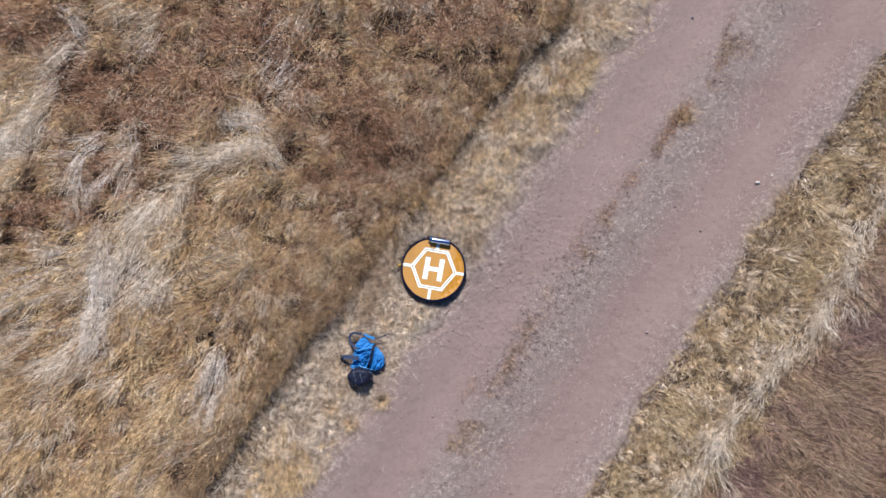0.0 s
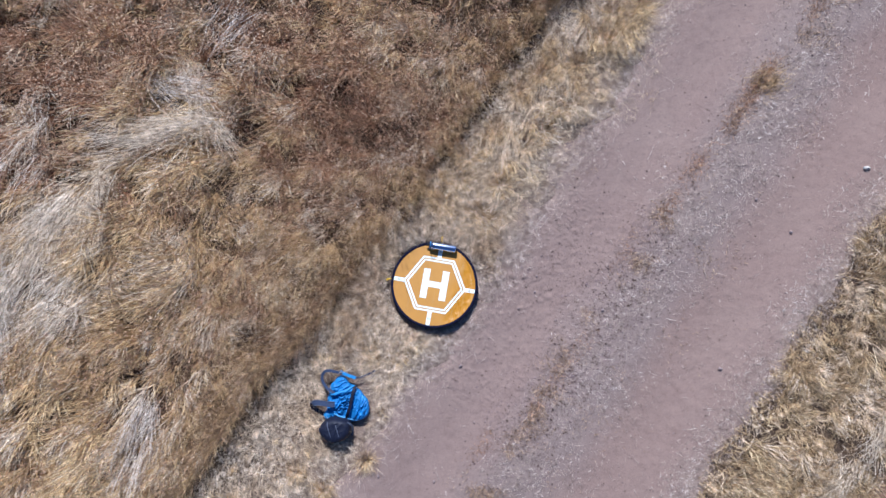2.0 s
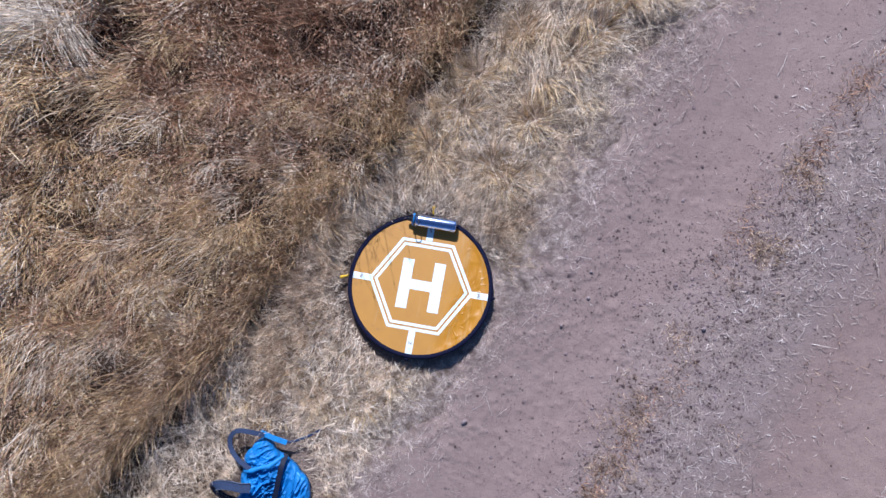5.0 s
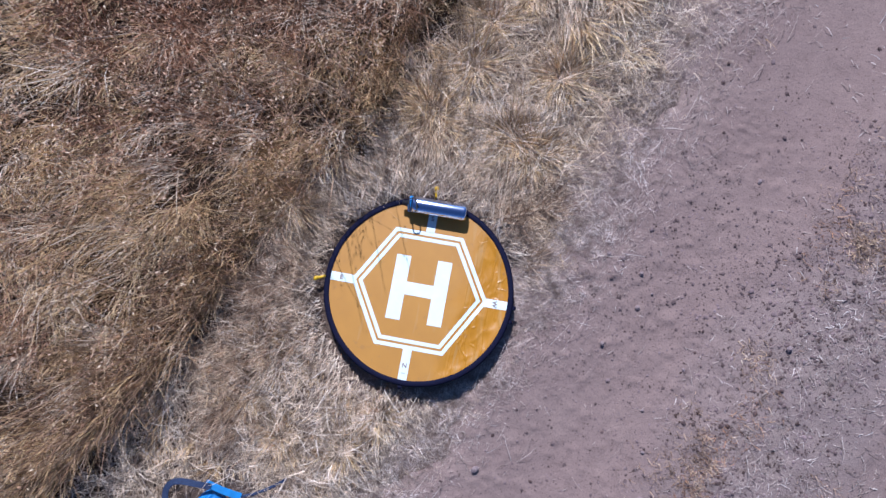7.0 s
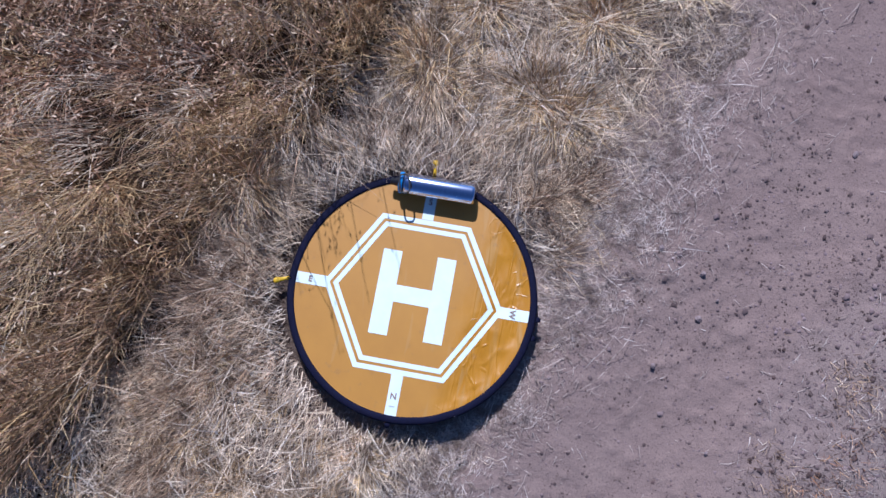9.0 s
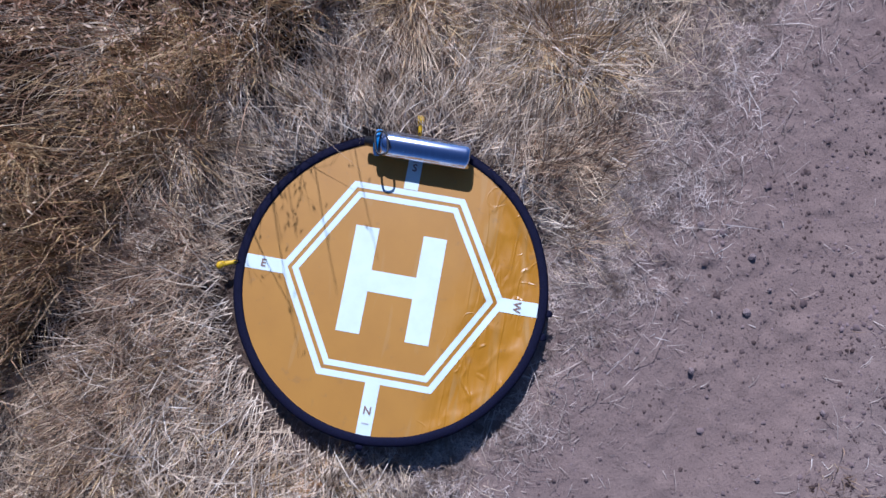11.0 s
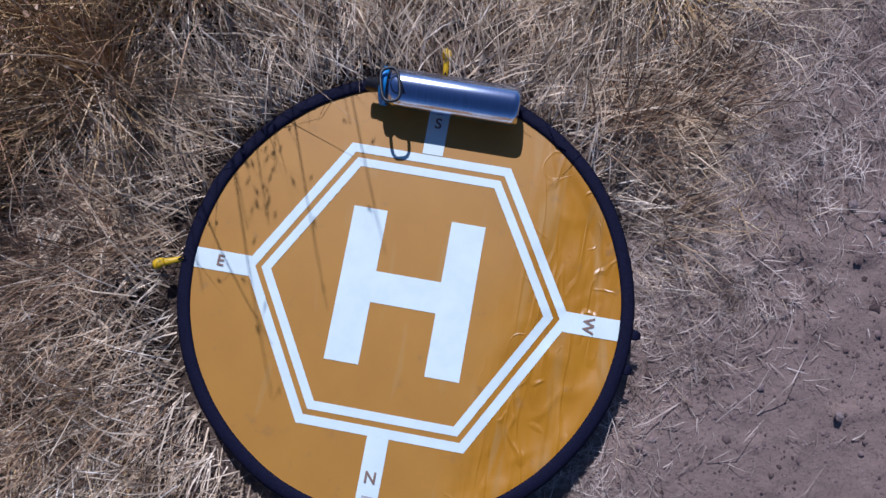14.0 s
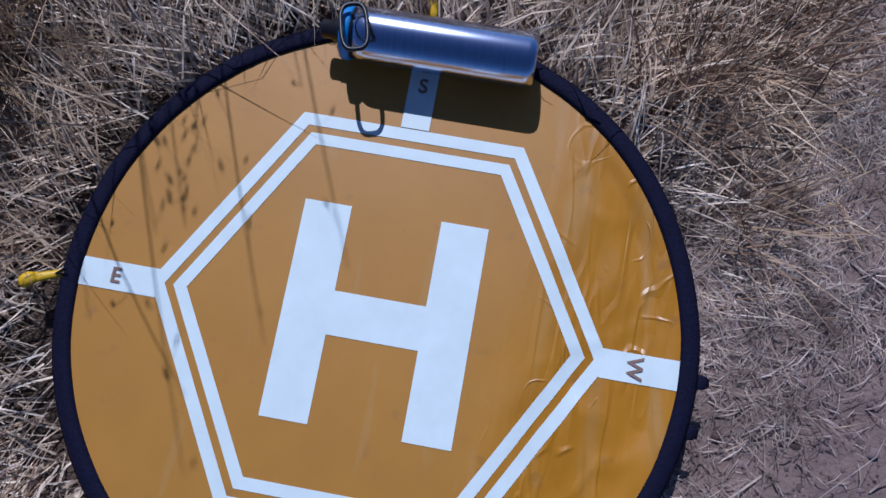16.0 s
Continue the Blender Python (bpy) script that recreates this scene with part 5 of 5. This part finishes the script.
peg(PAD @ Matrix.Translation((-0.379, -0.010, 0.0)), 203)
peg(PAD @ Matrix.Translation((-0.002, 0.380, -0.002)), 94)
for u, v, a in ((0.372, -0.004, -4), (0.366, -0.06, -14), (-0.005, -0.375, -92)):
    part("tab", tapered_bar([(0, 0, -0.002), (0.008, 0, -0.002), (0.016, 0.001, -0.006)], [0.0085, 0.0085, 0.005], 0.14), M_RIM, pad, "black webbing loop", pose(u, v, 0, 0, 0, a))

# ---------------------------------------------------------------- water bottle
bottle = thing("water_bottle", PAD @ pose(-0.083, 0.330, 0.0385, 0, 0, 0), "brushed steel water bottle with blue ring lying on the pad", "water bottle")


def lathe(profile, seg=56):
    """Turned about the x axis: (x, radius) pairs."""
    bm = bmesh.new()
    loops = [[bm.verts.new((x, r * math.cos(2 * math.pi * k / seg), r * math.sin(2 * math.pi * k / seg))) for k in range(seg)] for x, r in profile]
    for i in range(len(profile) - 1):
        for k in range(seg):
            bm.faces.new((loops[i][k], loops[i + 1][k], loops[i + 1][(k + 1) % seg], loops[i][(k + 1) % seg]))
    bm.faces.new(loops[0])
    bm.faces.new(list(reversed(loops[-1])))
    bmesh.ops.recalc_face_normals(bm, faces=bm.faces)
    return bm


part("body", lathe([(-0.004, 0.026), (-0.001, 0.0285), (0.006, 0.0318), (0.014, 0.0328), (0.03, 0.0330), (0.10, 0.0330), (0.203, 0.0330), (0.208, 0.0324), (0.212, 0.0308), (0.2145, 0.0285), (0.2150, 0.026), (0.2135, 0.024), (0.2135, 0.002)]), M_STEEL, bottle, "brushed stainless steel body")
lid = part("lid", lathe([(-0.043, 0.004), (-0.043, 0.0095), (-0.041, 0.0112), (-0.030, 0.0112), (-0.029, 0.0125), (-0.022, 0.0128), (-0.020, 0.0145), (-0.018, 0.026), (-0.016, 0.0292), (-0.004, 0.0298), (-0.002, 0.028), (-0.002, 0.004)]), M_BLACK, bottle, "black plastic screw lid with spout")
part("ring", lathe([(-0.0165, 0.029), (-0.0160, 0.0312), (-0.0145, 0.0322), (-0.0060, 0.0322), (-0.0048, 0.0312), (-0.0045, 0.029)]), M_BLUE_CAP, lid, "sky blue ring")


def oval_loop(w, h, r, seg=36, sec=8):
    bm = bmesh.new()
    loops = []
    for j in range(seg):
        a = 2 * math.pi * j / seg
        c, s = math.cos(a), math.sin(a)
        e = 0.62
        x, y = w * math.copysign(abs(c) ** e, c), h * math.copysign(abs(s) ** e, s)
        nx, ny = c, s
        loops.append([bm.verts.new((x + nx * r * math.cos(2 * math.pi * k / sec), y + ny * r * math.cos(2 * math.pi * k / sec), r * math.sin(2 * math.pi * k / sec))) for k in range(sec)])
    for j in range(seg):
        for k in range(sec):
            bm.faces.new((loops[j][k], loops[(j + 1) % seg][k], loops[(j + 1) % seg][(k + 1) % sec], loops[j][(k + 1) % sec]))
    bmesh.ops.recalc_face_normals(bm, faces=bm.faces)
    return bm


part("carry_loop", oval_loop(0.0150, 0.0290, 0.0028), M_BLACK, lid, "black carrying loop", pose(0.004, -0.012, 0.0410, -4, 0, 16))

# ---------------------------------------------------------------- oat stalks
OATS = [(-0.458, 0.495, 0.55, 0.167, -0.039, 3), (-0.372, 0.67, 0.784, 0.05, -0.05, 4), (-0.342, 0.754, 0.583, 0.03, -0.05, 40), (-0.276, 0.772, 0.515, -0.02, -0.04, 14), (-0.387, 0.717, 0.582, 0.04, -0.02, 5), (-0.195, 0.811, 0.475, 0.03, -0.03, 5), (-0.455, 0.633, 0.64, 0.03, 0.02, 4), (-0.182, 0.83, 0.695, 0.05, -0.05, 3), (-0.267, 0.739, 0.702, 0.04, -0.05, 5), (-0.482, 0.368, 0.5, 0.02, -0.1, 18), (-0.459, 0.466, 0.45, -0.05, -0.05, 16), (-0.659, 0.521, 0.4, 0.05, -0.06, 14), (-0.604, 0.516, 0.5, -0.04, -0.06, 14), (-0.711, 0.408, 0.4, 0.03, -0.06, 14), (-1.031, 0.533, 0.5, 0.02, -0.1, 14), (-0.805, 0.749, 0.5, 0.02, -0.08, 12), (-1.252, 0.301, 0.45, 0.05, -0.1, 12), (-1.097, -0.123, 0.45, 0.05, -0.12, 12), (-1.338, 0.029, 0.45, 0.03, -0.1, 12), (-0.469, 0.954, 0.4, 0.03, -0.08, 10), (-0.64, 1.002, 0.45, -0.03, -0.08, 10)]
for k, (x, y, h, lx, ly, m) in enumerate(OATS):
    oat_stalk(x, y, h, lx, ly, k + 1, m)

# ---------------------------------------------------------------- backpack
BAG_AT = (-0.76, -0.98)
bag_z = float(ground_z(np.array(BAG_AT[0]), np.array(BAG_AT[1])))
pack = thing("backpack", pose(BAG_AT[0], BAG_AT[1], bag_z), "crumpled bright blue backpack lying in the verge straw", "backpack")


def cushion(outline, lift, height, seed, grain=0, stretch=3.0, depth=0.006, fold=24, full=2.6, seg=120, rings=44):
    """A soft stuffed shape over a rounded outline, with sharp folds running along the grain."""
    pts = np.array(outline)
    mid = pts.mean(0)
    ang, rad = np.arctan2(*(pts - mid).T[::-1]), np.hypot(*(pts - mid).T)
    th = np.arange(seg) * 2 * np.pi / seg
    reach = np.interp(th, ang[np.argsort(ang)], rad[np.argsort(ang)], period=2 * np.pi)
    for _ in range(2):
        reach = (np.roll(reach, 1) + 2 * reach + np.roll(reach, -1)) / 4
    c, d = math.cos(radians(grain)), math.sin(radians(grain))
    bm = bmesh.new()
    loops = []
    for i in range(1, rings + 1):
        r = (i / rings) ** 0.85
        row = []
        for a, big in zip(th.tolist(), reach.tolist()):
            x, y = mid[0] + r * big * math.cos(a), mid[1] + r * big * math.sin(a)
            u, v = (x * c + y * d) / stretch, -x * d + y * c
            p = Vector((u, v, seed)) * fold
            warp = noise.noise(p * 0.6 + Vector((9, 4, seed)))
            crest = 1 - abs(noise.noise(p + Vector((warp, warp, 0)))) * 2.6
            small = 1 - abs(noise.noise(p * 2.3 + Vector((3, 7, warp)))) * 2.6
            z = lift + height * max(0.0, 1 - r ** full) ** 0.5
            z += depth * (max(crest, 0) ** 2 + 0.45 * max(small, 0) ** 2 + 0.8 * warp - 0.5) * (1 - 0.7 * r ** 6)
            row.append(bm.verts.new((x - BAG_AT[0], y - BAG_AT[1], max(z, 0.003))))
        loops.append(row)
    top = bm.verts.new(sum((q.co for q in loops[0]), Vector()) / seg)
    foot = [bm.verts.new((q.co.x * 0.98, q.co.y * 0.98, max(lift - 0.03, 0.001))) for q in loops[-1]]
    for j in range(seg):
        k = (j + 1) % seg
        bm.faces.new((top, loops[0][j], loops[0][k]))
        for i in range(rings - 1):
            bm.faces.new((loops[i][j], loops[i + 1][j], loops[i + 1][k], loops[i][k]))
        bm.faces.new((loops[-1][j], foot[j], foot[k], loops[-1][k]))
    bm.faces.new(list(reversed(foot)))
    return bm


part("body", cushion([(-0.80, -0.80), (-0.72, -0.85), (-0.63, -0.95), (-0.575, -1.06), (-0.59, -1.13), (-0.68, -1.165), (-0.79, -1.15), (-0.87, -1.14), (-0.925, -1.12), (-0.925, -1.02), (-0.92, -0.94), (-0.87, -0.87)], 0.012, 0.070, 1.3, 70, 1.8, 0.015, 26), M_BAG, pack, "crumpled azure ripstop main compartment")
part("lid_flap", cushion([(-0.805, -0.77), (-0.745, -0.825), (-0.715, -0.875), (-0.82, -0.925), (-0.905, -0.885), (-0.86, -0.82)], 0.035, 0.044, 2.1, 25, 2.4, 0.010, 30), M_BAG, pack, "smooth blue lid folded flat")
part("front_panel", cushion([(-0.69, -0.865), (-0.61, -0.94), (-0.565, -1.03), (-0.58, -1.11), (-0.67, -1.15), (-0.745, -1.12), (-0.725, -1.0)], 0.055, 0.046, 3.7, 72, 3.6, 0.016, 34), M_BAG, pack, "smooth blue front panel with long creases")
part("side_pocket", cushion([(-0.865, -0.94), (-0.79, -0.885), (-0.705, -0.90), (-0.72, -0.99), (-0.765, -1.10), (-0.845, -1.08), (-0.885, -1.01)], 0.060, 0.040, 4.9, 35, 1.5, 0.024, 28), M_BAG, pack, "bunched blue side pocket full of folds")
part("side_tab", cushion([(-0.935, -1.07), (-0.905, -1.06), (-0.89, -1.12), (-0.91, -1.16), (-0.94, -1.14)], 0.03, 0.03, 6.2, 80, 2.0, 0.006, 30, seg=48, rings=16), M_BAG_TRIM, pack, "pale blue side tab")


def at(x, y, z):
    return (x - BAG_AT[0], y - BAG_AT[1], z)


RIM = [at(-0.86, -1.088, 0.074), at(-0.82, -1.108, 0.078), at(-0.76, -1.125, 0.078), at(-0.71, -1.14, 0.070), at(-0.66, -1.147, 0.064), at(-0.615, -1.128, 0.064), at(-0.588, -1.085, 0.066), at(-0.580, -1.03, 0.068), at(-0.595, -0.98, 0.072), at(-0.625, -0.935, 0.076)]
part("piping", tapered_bar(RIM, [0.0065] * 10, 0.8, 8), M_PIPING, pack, "light blue edge piping")
part("collar", tapered_bar([at(-0.885, -0.925, 0.094), at(-0.84, -0.915, 0.108), at(-0.80, -0.900, 0.113), at(-0.755, -0.893, 0.115), at(-0.715, -0.865, 0.108), at(-0.685, -0.845, 0.090)], [0.009, 0.013, 0.010, 0.014, 0.011, 0.008], 0.8, 10), M_BAG_TRIM, pack, "gathered pale blue drawcord collar")


def ribbon(points, width, thick=0.003, sway=None):
    """A webbing strap through the points."""
    bm = bmesh.new()
    pts = [Vector(p) for p in points]
    fine = []
    for i in range(len(pts) - 1):
        p0, p1, p2, p3 = pts[max(i - 1, 0)], pts[i], pts[i + 1], pts[min(i + 2, len(pts) - 1)]
        for k in range(8):
            t = k / 8
            fine.append(0.5 * (2 * p1 + (p2 - p0) * t + (2 * p0 - 5 * p1 + 4 * p2 - p3) * t * t + (3 * p1 - p0 - 3 * p2 + p3) * t ** 3))
    fine.append(pts[-1])
    loops = []
    for i, p in enumerate(fine):
        d = (fine[min(i + 1, len(fine) - 1)] - fine[max(i - 1, 0)]).normalized()
        side = d.cross(Vector((0.15, 0.1, 1))).normalized()
        up = side.cross(d).normalized()
        w = width / 2
        loops.append([bm.verts.new(p + side * w * a + up * thick * b) for a, b in ((-1, 0), (-0.92, 0.6), (0.92, 0.6), (1, 0), (0.92, -0.6), (-0.92, -0.6))])
    for i in range(len(fine) - 1):
        for k in range(6):
            bm.faces.new((loops[i][k], loops[i][(k + 1) % 6], loops[i + 1][(k + 1) % 6], loops[i + 1][k]))
    bm.faces.new(loops[0])
    bm.faces.new(list(reversed(loops[-1])))
    bmesh.ops.recalc_face_normals(bm, faces=bm.faces)
    return bm


UP = [at(-0.85, -0.91, 0.105), at(-0.91, -0.87, 0.095), at(-0.95, -0.82, 0.085), at(-0.96, -0.77, 0.085), at(-0.94, -0.73, 0.09), at(-0.90, -0.718, 0.095), at(-0.84, -0.73, 0.09), at(-0.79, -0.745, 0.075)]
part("shoulder_strap", ribbon(UP, 0.024, 0.004), M_STRAP, pack, "slate grey padded shoulder strap looped outward", shade=False)
LOW = [at(-0.85, -1.0, 0.112), at(-0.90, -0.998, 0.116), at(-0.95, -0.988, 0.114), at(-1.0, -0.985, 0.106), at(-1.035, -0.995, 0.092), at(-1.045, -1.005, 0.075)]
part("shoulder_strap", ribbon(LOW, 0.046, 0.005), M_STRAP, pack, "slate grey padded shoulder strap folded beside", shade=False)
for side in (-0.022, 0.022):
    part("strap_edge", tapered_bar([(p[0], p[1] + side, p[2] + 0.003) for p in LOW[:5]], [0.0026] * 5, 1, 6), M_SEAM, pack, "light grey edge binding")
part("strap_return", ribbon([at(-1.038, -0.996, 0.090), at(-1.05, -1.02, 0.060), at(-1.02, -1.06, 0.040), at(-0.97, -1.09, 0.035), at(-0.92, -1.10, 0.04)], 0.036, 0.004), M_NAVY, pack, "dark underside of the folded strap")
part("strap_adjuster", ribbon([at(-0.81, -0.732, 0.070), at(-0.74, -0.765, 0.066), at(-0.68, -0.79, 0.055)], 0.027, 0.004), M_BAG_TRIM, pack, "pale blue strap end", shade=False)
part("strap_tail", ribbon([at(-0.68, -0.79, 0.052), at(-0.64, -0.785, 0.044), at(-0.58, -0.765, 0.036), at(-0.51, -0.73, 0.03)], 0.012, 0.0015), M_STRAP, pack, "thin grey webbing tail")
part("compression_strap", ribbon([at(-0.675, -0.84, 0.080), at(-0.69, -0.885, 0.116), at(-0.705, -0.95, 0.124), at(-0.72, -1.02, 0.122), at(-0.74, -1.08, 0.112), at(-0.755, -1.13, 0.070)], 0.026, 0.005), M_NAVY, pack, "dark navy strap across the pack", shade=False)

pz = float(ground_z(np.array(-0.84), np.array(-1.23)))
pouch = thing("camera_pouch", pose(BAG_AT[0], BAG_AT[1], pz), "dark navy nylon pouch leaning against the blue backpack", "pouch")
part("body", cushion([(-0.99, -1.215), (-0.93, -1.145), (-0.88, -1.115), (-0.80, -1.120), (-0.725, -1.140), (-0.715, -1.25), (-0.80, -1.315), (-0.87, -1.33), (-0.95, -1.28)], 0.05, 0.11, 7.4, 60, 2.0, 0.004, 18, 7.0), M_NAVY, pouch, "boxy navy nylon body")
for k in (0.0, 0.07):
    part("seam", ribbon([at(-0.905 + k, -1.135, 0.140), at(-0.90 + k, -1.17, 0.166), at(-0.885 + k, -1.22, 0.168), at(-0.875 + k, -1.27, 0.158)], 0.006, 0.002), M_SEAM, pouch)
part("strap", ribbon([at(-0.74, -1.15, 0.13), at(-0.705, -1.18, 0.10), at(-0.70, -1.24, 0.06), at(-0.715, -1.28, 0.03)], 0.018, 0.002), M_SEAM, pouch, "grey webbing strap")
